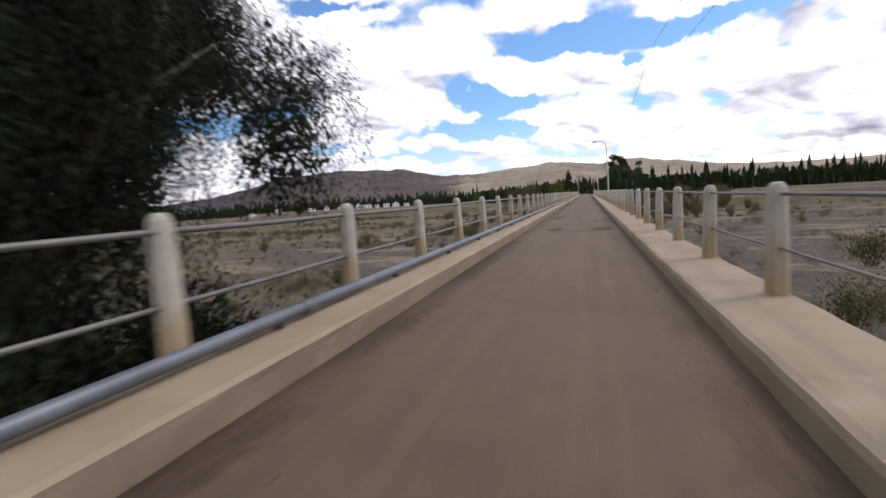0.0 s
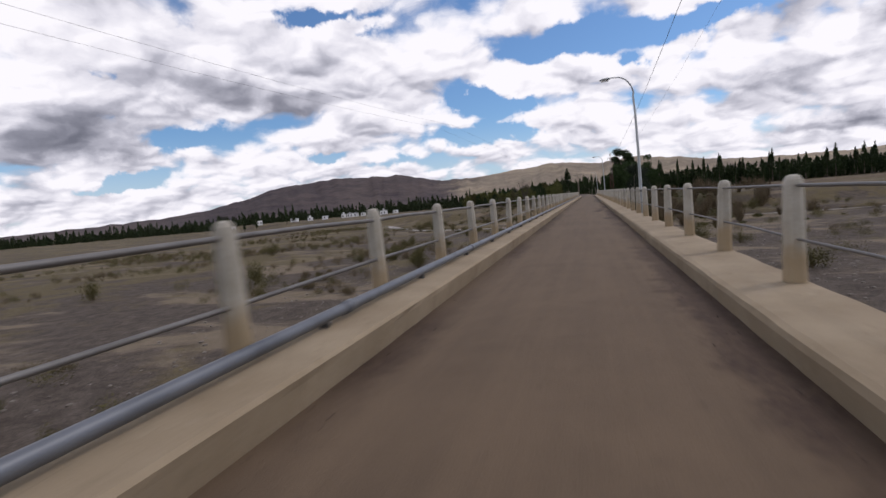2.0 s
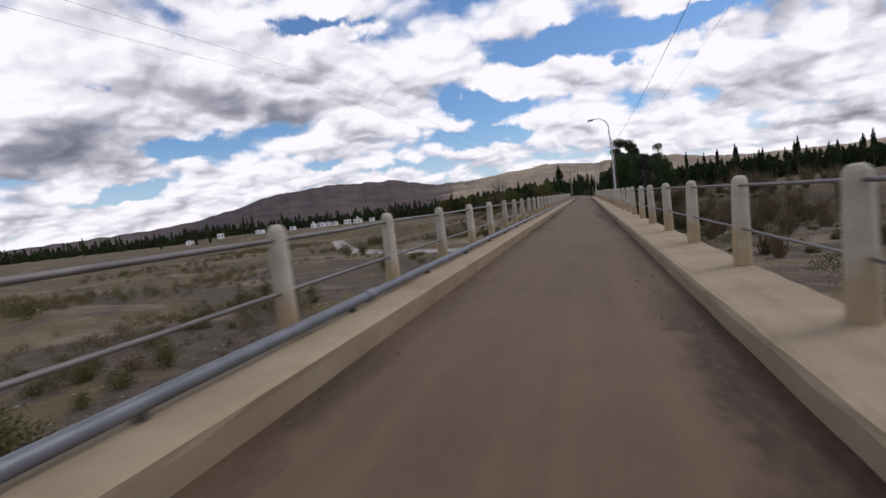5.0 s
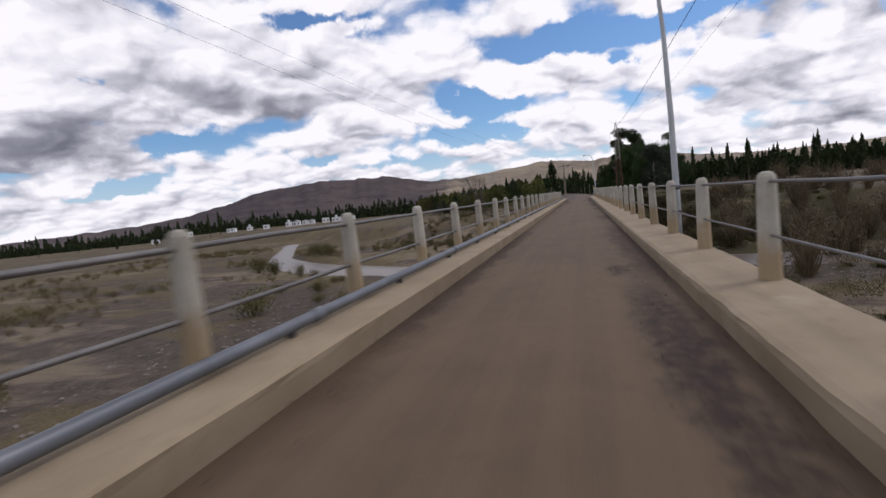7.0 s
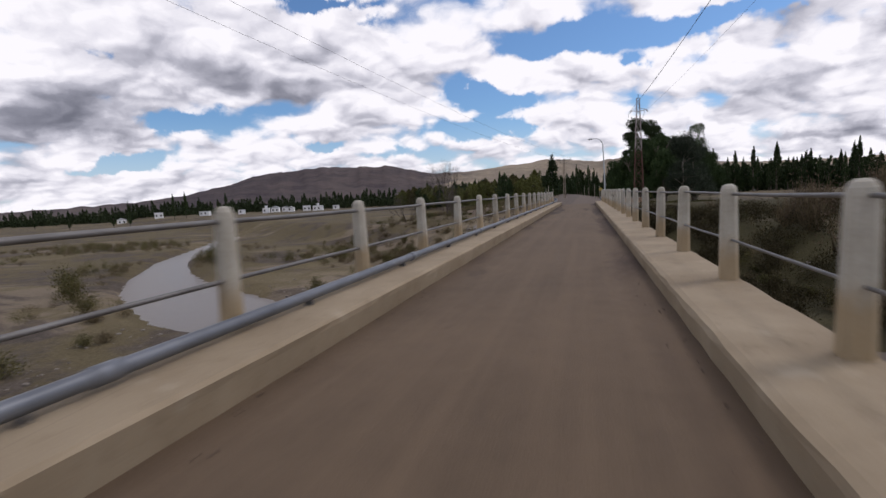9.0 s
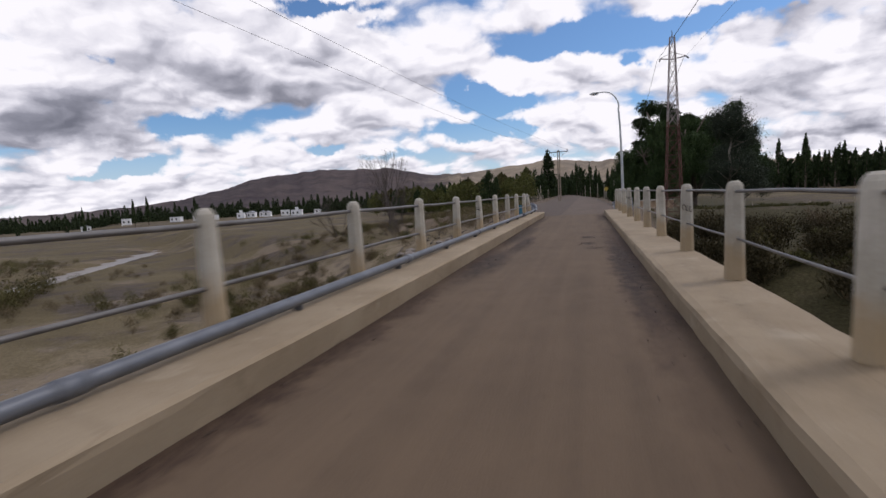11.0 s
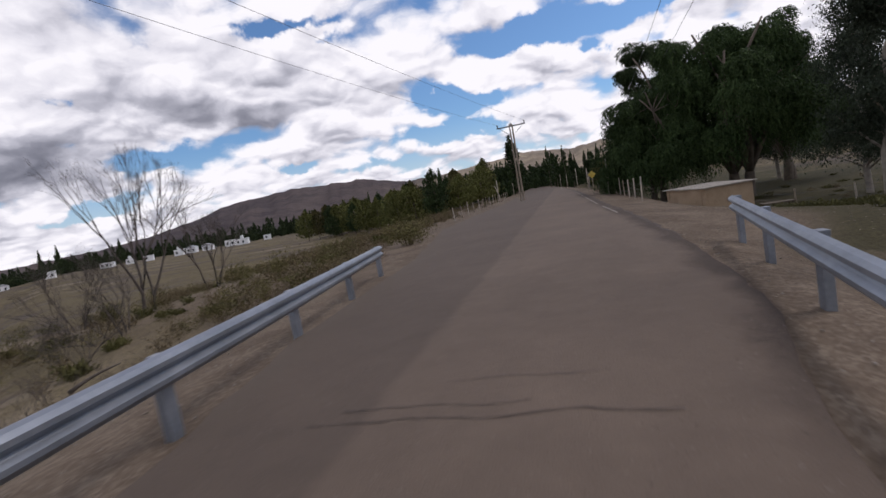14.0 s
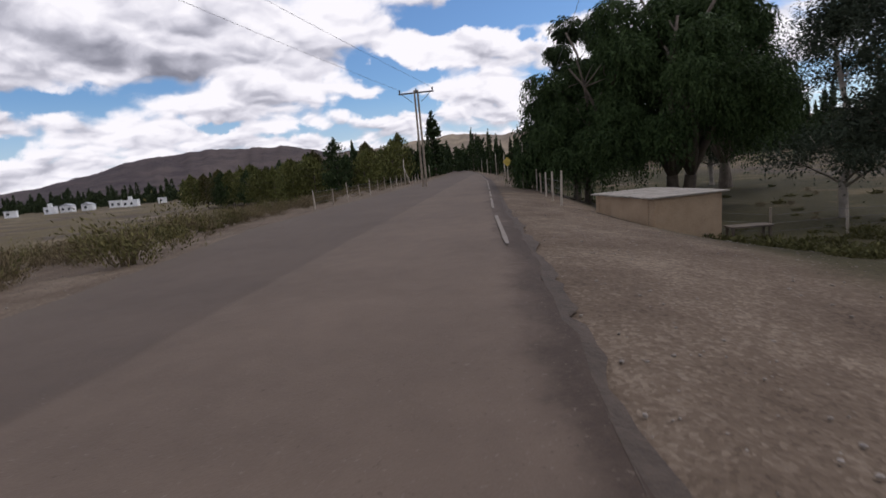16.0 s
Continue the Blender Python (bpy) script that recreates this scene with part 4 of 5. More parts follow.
def willow(name, label, at, height, spread, seed, leaf_mat, trunk_top=0.3, strands=900, leaf=0.26, droop=2.6, trunks=1, flat=0.62, skirt=0.2, scatter=0.09, slim=0.3, core=0):
    """A spreading tree: forked trunk, limbs, and a crown of hanging strands of leaves."""
    rng = random.Random(seed)
    nr = np.random.RandomState(seed)
    e = group_empty(name, (*at, 0), label, "tree")
    bm = bmesh.new()
    tips = []
    base_r = height * 0.028
    for k in range(trunks):
        ax = Vector((rng.uniform(-0.5, 0.5) * (trunks > 1), rng.uniform(-0.5, 0.5) * (trunks > 1), at[2] - 0.4))
        fork = Vector((ax.x + rng.uniform(-0.6, 0.6), ax.y + rng.uniform(-0.6, 0.6), at[2] + height * trunk_top))
        limb(bm, ax, fork, base_r, base_r * 0.7, rng, 0.08, 10)
        for j in range(6):
            a = 2 * math.pi * (j + rng.uniform(-0.3, 0.3)) / 6
            reach = spread * rng.uniform(0.35, 0.72)
            tip = Vector((reach * math.cos(a), reach * math.sin(a), at[2] + height * rng.uniform(0.6, 0.86)))
            mid = limb(bm, fork, tip, base_r * 0.5, base_r * 0.14, rng, 0.14, 7, 5)
            tips.append(tip)
            for q in range(3):
                s = mid[rng.randint(2, 4)]
                t2 = s + Vector((rng.uniform(-1, 1), rng.uniform(-1, 1), rng.uniform(0.1, 0.9))) * spread * 0.34
                limb(bm, s, t2, base_r * 0.2, base_r * 0.05, rng, 0.15, 5, 3)
                tips.append(t2)
    part("trunk", bm, M_BARK, e, "dark rough bark", True)
    # clumps make the uneven outline; strands hang from them
    clumps = []
    for i in range(34):
        a = rng.uniform(0, 2 * math.pi)
        u = math.sqrt(rng.uniform(0.02, 1.0))
        dome = 1 - u * u * flat
        z = at[2] + height * rng.uniform(0.50, 0.93) * dome + height * 0.06
        clumps.append((Vector((spread * 0.86 * u * math.cos(a), spread * 0.86 * u * math.sin(a), z)), rng.uniform(0.16, 0.30) * spread))
    clumps += [(t, 0.2 * spread) for t in tips[:14]]
    cs, ds = [], []
    for i in range(strands):
        c, r = clumps[rng.randrange(len(clumps))]
        p = Vector(nr.normal(size=3))
        p = p.normalized() * r * rng.uniform(0.35, 1.0)
        p.z *= 0.72
        s = c + p
        out = Vector((p.x, p.y, 0)).normalized() if p.length else Vector((1, 0, 0))
        n = rng.randint(12, 30)
        ln = droop * rng.uniform(0.35, 1.0) * (1.15 if p.z < 0 else 0.7)
        for k in range(n):
            t = k / n
            q = s + out * 0.5 * math.sin(t * 1.6) + Vector((rng.gauss(0, scatter), rng.gauss(0, scatter), -ln * t * t * 0.6 - ln * t * 0.4 + 0.25 * t))
            if q.z < at[2] + height * skirt * rng.uniform(0.5, 1.2):
                continue
            cs.append(q)
            ds.append((out.x * (1 - t) + rng.gauss(0, 0.45), out.y * (1 - t) + rng.gauss(0, 0.45), -0.35 - 1.1 * t + rng.gauss(0, 0.25)))
    ob = new("crown", leaf_mesh("crown", cs, ds, leaf, leaf * slim, seed, leaf_mat))
    ob.parent = e
    if core:
        # larger filler leaves added deep in the crown to close and darken it
        cs, ds = [], []
        for i in range(core):
            c, r = clumps[rng.randrange(len(clumps))]
            p = Vector(nr.normal(size=3)).normalized() * r * 0.62 * rng.random() ** 0.4
            q = c + p + Vector((0, 0, -0.5 * droop * rng.random()))
            cs.append(q)
            ds.append((rng.gauss(0, 0.5), rng.gauss(0, 0.5), -1))
        ob = new("inner_crown", leaf_mesh("inner_crown", cs, ds, leaf * 1.7, leaf * 0.6, seed + 1, leaf_mat))
        ob.parent = e
    return e


def open_tree(name, label, at, height, spread, seed, leaf_mat, leaf=0.24, clumps_n=46, per=420, bark=None, low=0.3):
    """A tall loose tree with visible pale limbs and leaf clumps apart from each other."""
    rng = random.Random(seed)
    nr = np.random.RandomState(seed)
    e = group_empty(name, (*at, 0), label, "tree")
    bm = bmesh.new()
    tips = []
    r0 = height * 0.017
    lead = [Vector((0, 0, at[2] - 0.4))]
    for k in range(1, 7):
        lead.append(Vector((rng.uniform(-0.35, 0.35) * k * 0.4, rng.uniform(-0.35, 0.35) * k * 0.4, at[2] + height * 0.92 * k / 6)))
    tube(bm, lead, [r0 * (1 - 0.13 * k) for k in range(7)], 9)
    for k in range(26):
        t = rng.uniform(low, 0.95)
        i = min(5, int(t * 6))
        s = lead[i].lerp(lead[i + 1], t * 6 - i)
        a = rng.uniform(0, 2 * math.pi)
        reach = spread * (1.1 - 0.85 * t) * rng.uniform(0.45, 1.0)
        tip = s + Vector((reach * math.cos(a), reach * math.sin(a), height * rng.uniform(0.04, 0.16)))
        mid = limb(bm, s, tip, r0 * 0.4 * (1.1 - t), r0 * 0.08, rng, 0.12, 6, 4)
        tips.append(tip)
        for q in range(2):
            t2 = mid[2] + Vector((rng.uniform(-1, 1), rng.uniform(-1, 1), rng.uniform(0, 0.8))) * reach * 0.5
            limb(bm, mid[2], t2, r0 * 0.16, r0 * 0.04, rng, 0.12, 5, 3)
            tips.append(t2)
    part("trunk", bm, bark or M_BARKPALE, e, "smooth pale bark", True)
    cs, ds = [], []
    for i in range(clumps_n):
        c = tips[i % len(tips)]
        r = rng.uniform(0.10, 0.20) * spread + 0.15
        for k in range(per):
            p = nr.normal(size=3) * r * 0.6
            cs.append((c.x + p[0], c.y + p[1], c.z + p[2] * 0.8 - 0.1 * r))
            ds.append((rng.gauss(0, 0.6), rng.gauss(0, 0.6), -0.7 + rng.gauss(0, 0.5)))
    ob = new("crown", leaf_mesh("crown", cs, ds, leaf, leaf * 0.34, seed, leaf_mat))
    ob.parent = e
    return e


def poplar_proto(seed, height, width, n, leaf, mat, ragged=0.35):
    """A narrow upright tree at the origin: (trunk mesh, crown mesh)."""
    rng = random.Random(seed)
    nr = np.random.RandomState(seed)
    bm = bmesh.new()
    tube(bm, [(0, 0, -0.6), (0.05, 0, height * 0.4), (0, 0.05, height * 0.93)], [height * 0.016, height * 0.012, height * 0.002], 7)
    for k in range(10):
        z = height * rng.uniform(0.12, 0.7)
        a = rng.uniform(0, 6.28)
        limb(bm, (0, 0, z), (width * 0.4 * math.cos(a), width * 0.4 * math.sin(a), z + height * 0.14), height * 0.005, height * 0.001, rng, 0.1, 5, 3)
    tm = bpy.data.meshes.new("trunk")
    bm.to_mesh(tm)
    bm.free()
    tm.materials.append(M_BARK)
    cs, ds = [], []
    plumes = [(rng.uniform(0.10, 0.86), rng.uniform(0, 6.28), rng.uniform(0.55, 1.0)) for _ in range(46)]
    for i in range(n):
        t, a, rr = plumes[rng.randrange(46)]
        t2 = min(0.995, t + abs(rng.gauss(0, 0.09)))
        prof = min(1.0, t2 * 5.5) * (1 - t2 ** 2.6) ** 0.8
        a2 = a + rng.gauss(0, 0.45)
        r = width * 0.5 * prof * rr * math.sqrt(rng.random()) * (1 + ragged * rng.gauss(0, 0.3))
        cs.append((r * math.cos(a2), r * math.sin(a2), height * t2 + rng.gauss(0, 0.1)))
        ds.append((math.cos(a2) * 0.5 + rng.gauss(0, 0.4), math.sin(a2) * 0.5 + rng.gauss(0, 0.4), 1.0 + rng.gauss(0, 0.5)))
    return tm, leaf_mesh("crown", cs, ds, leaf, leaf * 0.5, seed, mat)


def dead_tree(at, height, seed, lean=(0, 0), spread=0.5):
    rng = random.Random(seed)
    e = group_empty("bare_tree", (*at, 0), "leafless grey tree with fine dry twigs on the bank", "tree", "bare trees")

    def grow(bm, twigs, p, d, ln, r, depth):
        q = p + d * ln
        target = bm if depth < 2 else twigs
        tube(target, [p, p.lerp(q, 0.5) + Vector((rng.gauss(0, 0.04), rng.gauss(0, 0.04), 0)) * ln, q], [r, r * 0.8, r * 0.62], 6 if depth < 2 else 4, False)
        if depth >= 7 or ln < 0.16:
            return
        for k in range(2 if depth < 1 else rng.choice((2, 2, 3))):
            nd = (d + Vector((rng.gauss(0, spread), rng.gauss(0, spread), rng.gauss(0.10, 0.25)))).normalized()
            grow(bm, twigs, q, nd, ln * rng.uniform(0.62, 0.86), r * 0.62, depth + 1)
    for k in range(3):
        bm, twigs = bmesh.new(), bmesh.new()
        d = Vector((lean[0] + rng.uniform(-0.35, 0.35), lean[1] + rng.uniform(-0.3, 0.3), 1)).normalized()
        grow(bm, twigs, Vector((rng.uniform(-0.2, 0.2), rng.uniform(-0.2, 0.2), at[2] - 0.3)), d, height * rng.uniform(0.24, 0.30), height * 0.011, 0)
        part("trunk", bm, M_DEAD, e, smooth=True)
        part("branchwork", twigs, M_DEAD, e, "fine dry branches", True)
    return e


def shrub_proto(seed, radius, height, n, leaf, mat, stems=14):
    rng = random.Random(seed)
    nr = np.random.RandomState(seed)
    bm = bmesh.new()
    lobes = []
    for k in range(stems):
        a = rng.uniform(0, 6.28)
        t = Vector((radius * 0.8 * rng.random() * math.cos(a), radius * 0.8 * rng.random() * math.sin(a), height * rng.uniform(0.45, 0.9)))
        limb(bm, (t.x * 0.15, t.y * 0.15, -0.15), t, 0.018 * height, 0.004, rng, 0.12, 4, 3)
        lobes.append(t)
    sm = bpy.data.meshes.new("stems")
    bm.to_mesh(sm)
    bm.free()
    sm.materials.append(M_DRY)
    cs, ds = [], []
    for i in range(n):
        c = lobes[rng.randrange(len(lobes))]
        p = nr.normal(size=3) * radius * 0.24
        z = max(0.02, c.z * rng.uniform(0.35, 1.08) + p[2] * 0.6)
        cs.append((c.x + p[0], c.y + p[1], z))
        ds.append((c.x / radius + rng.gauss(0, 0.5), c.y / radius + rng.gauss(0, 0.5), 0.9 + rng.gauss(0, 0.4)))
    return sm, leaf_mesh("foliage", cs, ds, leaf, leaf * 0.3, seed, mat)


def plant(name, protos, label, category, group, m, part_names, top_label=""):
    e = new(name)
    e.matrix_basis = m
    tagged(e, label, category, group)
    for me, nm in zip(protos, part_names):
        ob = new(nm, me)
        ob.parent = e
    return e


def build_big_trees():
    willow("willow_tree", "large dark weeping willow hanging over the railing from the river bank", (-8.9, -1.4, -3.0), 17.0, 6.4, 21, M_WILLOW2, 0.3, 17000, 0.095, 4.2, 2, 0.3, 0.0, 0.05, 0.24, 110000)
    for x, y, h, s, seed, n in ((8.8, 214.5, 12.2, 4.5, 31, 6000), (14.6, 213.5, 18.0, 5.9, 32, 9800), (21.5, 224.0, 18.0, 5.2, 34, 5200)):
        willow("willow_tree", "broad dark green willow with drooping branches beside the road", (x, y, ground_z(x, y)), h, s, seed, M_WILLOW, 0.24, n, 0.22, 2.6, 2, 0.5, 0.13, core=9000)
    x, y = 14.4, 246.0
    willow("leafy_tree", "tall dark leafy tree standing behind the willows", (x, y, ground_z(x, y)), 24.5, 6.0, 41, M_POPLAR, 0.3, 9000, 0.26, 1.3, 1, 0.45, 0.2)
    for x, y, h, s, seed, n in ((14.6, 196.2, 13.3, 4.0, 53, 480), (18.2, 205.0, 13.0, 3.8, 54, 460), (22.5, 228.0, 14.0, 3.6, 51, 420)):
        open_tree("eucalyptus_tree", "tall loose grey-green tree with pale bare limbs", (x, y, ground_z(x, y)), h, s, seed, M_EUCA, 0.17, 78, n, None, 0.3)
    for x, y, h, seed, lean, sp in ((-20.6, 191.0, 10.6, 61, (-0.05, 0), 0.19), (-22.8, 198.5, 8.2, 62, (0.05, 0), 0.24), (-27.5, 193, 7.4, 65, (-0.35, 0), 0.3), (-15.4, 184, 5.0, 63, (-0.7, -0.1), 0.42), (-12.2, 180, 3.8, 64, (-0.7, 0.1), 0.45), (-17.6, 187.5, 6.0, 66, (-0.5, 0.1), 0.4), (-12.8, 182.5, 3.4, 67, (0.5, -0.2), 0.5)):
        dead_tree((x, y, ground_z(x, y)), h, seed, lean, sp)


build_big_trees()


def build_far_trees():
    rng = random.Random(77)
    tall = [poplar_proto(100 + k, 15.0, 2.5 + 0.4 * k, 1300, 0.62, M_POPLAR) for k in range(4)]
    round_ = [poplar_proto(120 + k, 9.0, 6.0 + k, 1900, 0.55, m, 0.6) for k, m in enumerate((M_POPLAR, M_YOUNG, M_OLIVE, M_YOUNG))]

    def put(kind, x, y, h):
        base = 15.0 if kind is tall else 9.0
        s = h / base
        pr = kind[rng.randrange(len(kind))]
        m = pose(x, y, ground_z(x, y) - 0.1, 0, 0, rng.uniform(0, 360)) @ Matrix.Diagonal((s * rng.uniform(0.85, 1.2), s * rng.uniform(0.85, 1.2), s, 1))
        if kind is tall:
            plant("poplar_tree", pr, "slender dark green poplar in a far row", "tree", "far poplars", m, ("trunk", "crown"))
        else:
            plant("leafy_tree", pr, "rounded leafy tree in the wood across the river", "tree", "far leafy trees", m, ("trunk", "crown"))

    # row behind the fields to the east
    for i in range(120):
        u = i / 119
        put(tall, 30 + 190 * u + rng.uniform(-2, 2), 338 - 20 * u + rng.uniform(-5, 5), rng.choice((11, 12, 13, 14, 17)) * rng.uniform(0.9, 1.08))
    # wood closing the road
    for i in range(40):
        x = rng.uniform(-24, 30)
        if abs(x + 10) > 6:
            put(tall, x, 330 + rng.uniform(-25, 40), rng.uniform(8, 13))
    for i in range(22):
        x = rng.uniform(5, 26)
        put(round_, x, rng.uniform(245, 310), rng.uniform(5, 8.5))
    for x, y, h in ((-13, 303, 10.0), (-29, 292, 12.0), (-40, 300, 11.0)):
        put(tall, x, y, h)
    x, y = -10.4, 294.0
    plant("poplar_tree", tall[1], "broad dark poplar standing close by the road", "tree", "far poplars", pose(x, y, ground_z(x, y) - 0.1, 0, 0, 40) @ Matrix.Diagonal((1.9, 1.9, 0.98, 1)), ("trunk", "crown"))
    # wood to the west of the road
    for i in range(84):
        u = rng.random()
        put(round_, -14 - 50 * u + rng.uniform(-4, 4), 262 + 30 * u + rng.uniform(-14, 24), rng.uniform(5.5, 9.5))
    # tall single trees on the western plain
    for az, r, h in ((-42, 330, 13), (-43.3, 335, 11), (-38.5, 330, 13), (-37.6, 333, 14), (-46.5, 340, 10), (-53, 420, 14), (-15, 330, 14), (-8.5, 300, 11), (-50, 400, 12), (-34.5, 350, 13)):
        put(tall, r * math.sin(radians(az)), 60 + r * math.cos(radians(az)), h)


build_far_trees()


def build_far_woods():
    """Belts of trees too far and dense to count."""
    def belt(name, label, spots, mat, seed, per, leaf):
        nr = np.random.RandomState(seed)
        cs, ds = [], []
        for x, y, h, w in spots:
            z = ground_z(x, y)
            t = nr.uniform(0.02, 1.0, per)
            a = nr.uniform(0, 6.28, per)
            r = w * 0.5 * np.minimum(1, t * 6) * (1 - t) ** 0.6 * np.sqrt(nr.uniform(0.1, 1, per)) * 1.15
            cs.append(np.stack([x + r * np.cos(a), y + r * np.sin(a), z + h * t], 1))
            ds.append(np.stack([np.cos(a) * 0.4 + nr.normal(0, 0.3, per), np.sin(a) * 0.4 + nr.normal(0, 0.3, per), 1 + nr.normal(0, 0.4, per)], 1))
        me = leaf_mesh(name, np.concatenate(cs), np.concatenate(ds), leaf, leaf * 0.55, seed, mat)
        tagged(new(name, me), label, "trees", kind="stuff")
    rng = random.Random(31)
    spots = []
    for i in range(1500):
        u = rng.random()
        az = lerp(-68, -7, u)
        r = lerp(620, 360, u ** 0.8) + rng.uniform(-30, 60)
        tallish = rng.random()
        h = rng.uniform(3.0, 6.0) if tallish < 0.62 else rng.uniform(6, 10) if tallish < 0.93 else rng.uniform(10, 13)
        spots.append((r * math.sin(radians(az)), 60 + r * math.cos(radians(az)), h, h * (rng.uniform(0.8, 1.5) if tallish < 0.62 else rng.uniform(0.22, 0.42))))
    belt("far_wood_west", "dark belt of trees along the foot of the western hills", spots, M_FARWOOD, 1, 110, 1.5)
    spots = []
    for i in range(820):
        u = rng.random()
        x = lerp(24, 420, u ** 1.2)
        y = 352 - 0.06 * x + rng.uniform(-12, 26)
        h = rng.uniform(7, 12)
        spots.append((x, y, h, h * rng.uniform(0.3, 0.6)))
    belt("far_wood_east", "dense dark wood behind the eastern fields", spots, M_POPLAR, 2, 150, 1.3)
    spots = []
    for i in range(240):
        x = rng.uniform(-62, 34)
        y = rng.uniform(335, 400) - 0.2 * abs(x)
        h = rng.uniform(6, 11.5)
        spots.append((x, y, h, h * rng.uniform(0.25, 0.55)))
    for i in range(60):
        x, y = rng.uniform(-16, -11) - 0.02, rng.uniform(276, 330)
        spots.append((x, y, rng.uniform(4, 7), 4))
    belt("far_wood_north", "dark wood where the road disappears", spots, M_POPLAR, 3, 190, 0.95)


build_far_woods()


def build_shrubs():
    rng = random.Random(5)
    kinds = {
        "olive": [shrub_proto(200 + k, 0.9, 1.25, 1400, 0.11, M_OLIVE) for k in range(3)],
        "dry": [shrub_proto(210 + k, 0.7, 0.75, 1000, 0.11, M_DRY) for k in range(3)],
        "rust": [shrub_proto(220 + k, 1.25, 3.0, 620, 0.17, M_RUST, 70) for k in range(2)],
        "dark": [shrub_proto(250 + k, 1.1, 1.5, 1500, 0.17, M_THICKET, 26) for k in range(2)],
        "grass": [shrub_proto(230 + k, 0.8, 0.45, 600, 0.24, M_YGRASS, 8) for k in range(2)],
    }
    text = {"olive": ("shrub", "olive green bush growing in the river gravel", "riverbed bushes"), "dry": ("low_bush", "low dry yellowish bush on bare ground", "dry bushes"),
            "rust": ("brush", "tall reddish brown leafless brush near the water", "brown brush"), "dark": ("thicket", "dense dark olive brown thicket on the bank", "bank thickets"), "grass": ("grass_tuft", "tuft of yellow-green grass on the bank", "grass tufts")}
    mats = {"olive": M_OLIVE, "dry": M_DRY, "rust": M_RUST, "dark": M_THICKET, "grass": M_YGRASS}
    rest = {k: [] for k in kinds}
    count = dict.fromkeys(kinds, 0)

    def put(kind, x, y, s, single=True):
        pr = kinds[kind][rng.randrange(len(kinds[kind]))]
        m = pose(x, y, ground_z(x, y) - 0.04, 0, 0, rng.uniform(0, 360)) @ Matrix.Diagonal((s, s, s * rng.uniform(0.8, 1.2), 1))
        if single and count[kind] < 110:
            count[kind] += 1
            nm, lab, grp = text[kind]
            plant(nm, pr, lab, "bush" if kind != "grass" else "grass", grp, m, ("woody_base", "foliage"))
        else:
            rest[kind].append((pr[1], m))

    def clear(x, y):
        x0, w = road_at(y)
        if y > 160 and abs(x - x0) < w + 0.9:
            return False
        if abs(x) < 4.0 and y < 175:
            return False
        return not (100 < y < 400 and seg_dist(x, y, RIVER) < river_half(y) + 0.7)

    # dark thicket of the south bank under the willow; shade is in its leaf colour
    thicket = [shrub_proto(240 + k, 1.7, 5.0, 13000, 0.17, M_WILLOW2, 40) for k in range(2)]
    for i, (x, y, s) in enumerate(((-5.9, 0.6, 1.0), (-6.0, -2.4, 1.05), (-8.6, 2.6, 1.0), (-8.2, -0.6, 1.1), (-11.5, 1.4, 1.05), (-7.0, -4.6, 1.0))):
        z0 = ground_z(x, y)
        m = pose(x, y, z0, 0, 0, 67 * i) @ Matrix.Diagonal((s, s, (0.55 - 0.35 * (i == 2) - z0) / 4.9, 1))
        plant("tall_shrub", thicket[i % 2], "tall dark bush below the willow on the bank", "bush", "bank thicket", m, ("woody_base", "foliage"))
    # single bushes of the gravel flats that stand out
    for k, x, y, s in (("olive", -18.8, 75, 1.9), ("olive", -35.3, 68.3, 1.9), ("olive", -35.4, 64.6, 1.2), ("olive", -57, 100, 1.7), ("olive", -50.6, 61, 1.6), ("dry", -27, 68.3, 1.1), ("dry", -19.3, 59.4, 1.2), ("olive", -23.2, 98, 1.7),
                       ("olive", -24.3, 120.8, 2.3), ("olive", -24, 130, 1.3), ("olive", -28.7, 130.4, 1.0), ("dry", -29.7, 139, 1.3), ("olive", -33, 141, 1.2), ("olive", -39, 144.5, 1.8), ("olive", -44, 147.5, 2.0), ("olive", -46.5, 169, 2.2), ("olive", -43, 166, 2.0), ("olive", -51, 174, 1.8),
                       ("olive", 11.6, 19, 2.0), ("olive", 21, 38, 2.2), ("olive", 15.5, 64.6, 1.8), ("olive", 12.7, 87.5, 1.7), ("olive", 15.8, 82, 1.2), ("olive", 24.8, 135, 1.8), ("olive", 33.6, 142, 1.8), ("olive", 14.5, 22, 1.5),
                       ("dry", -20.5, 169, 1.6), ("dry", -16, 163, 1.2)):
        put(k, x, y, s)
    n = 0
    while n < 2100:
        x, y = rng.uniform(-115, -6), rng.uniform(8, 200)
        dens = noise.noise(Vector((x * 0.05, y * 0.05, 8)))
        if clear(x, y) and dens > rng.uniform(-0.1, 0.5) and (y > 95 or rng.random() < 0.6):
            put("dry" if rng.random() < 0.62 else "olive", x, y, rng.uniform(0.5, 1.25), x > -32)
            n += 1
    n = 0
    while n < 190:
        x, y = rng.uniform(6, 70), rng.uniform(4, 150)
        if clear(x, y) and noise.noise(Vector((x * 0.06, y * 0.06, 2))) > rng.uniform(-0.3, 0.4):
            put("olive" if rng.random() < 0.55 else "dry", x, y, rng.uniform(0.6, 1.5), x < 30)
            n += 1
    # thicket on the east side near the water and the far bank
    for i in range(150):
        x, y = rng.uniform(6.0, 34), rng.uniform(104, 176)
        if clear(x, y):
            put(rng.choice(("rust", "olive", "dry", "grass", "grass") if x > 13 else ("olive", "dry", "dry", "grass", "grass")), x, y, rng.uniform(0.6, 1.25))
    for i in range(46):
        x, y = rng.uniform(14, 44), rng.uniform(128, 178)
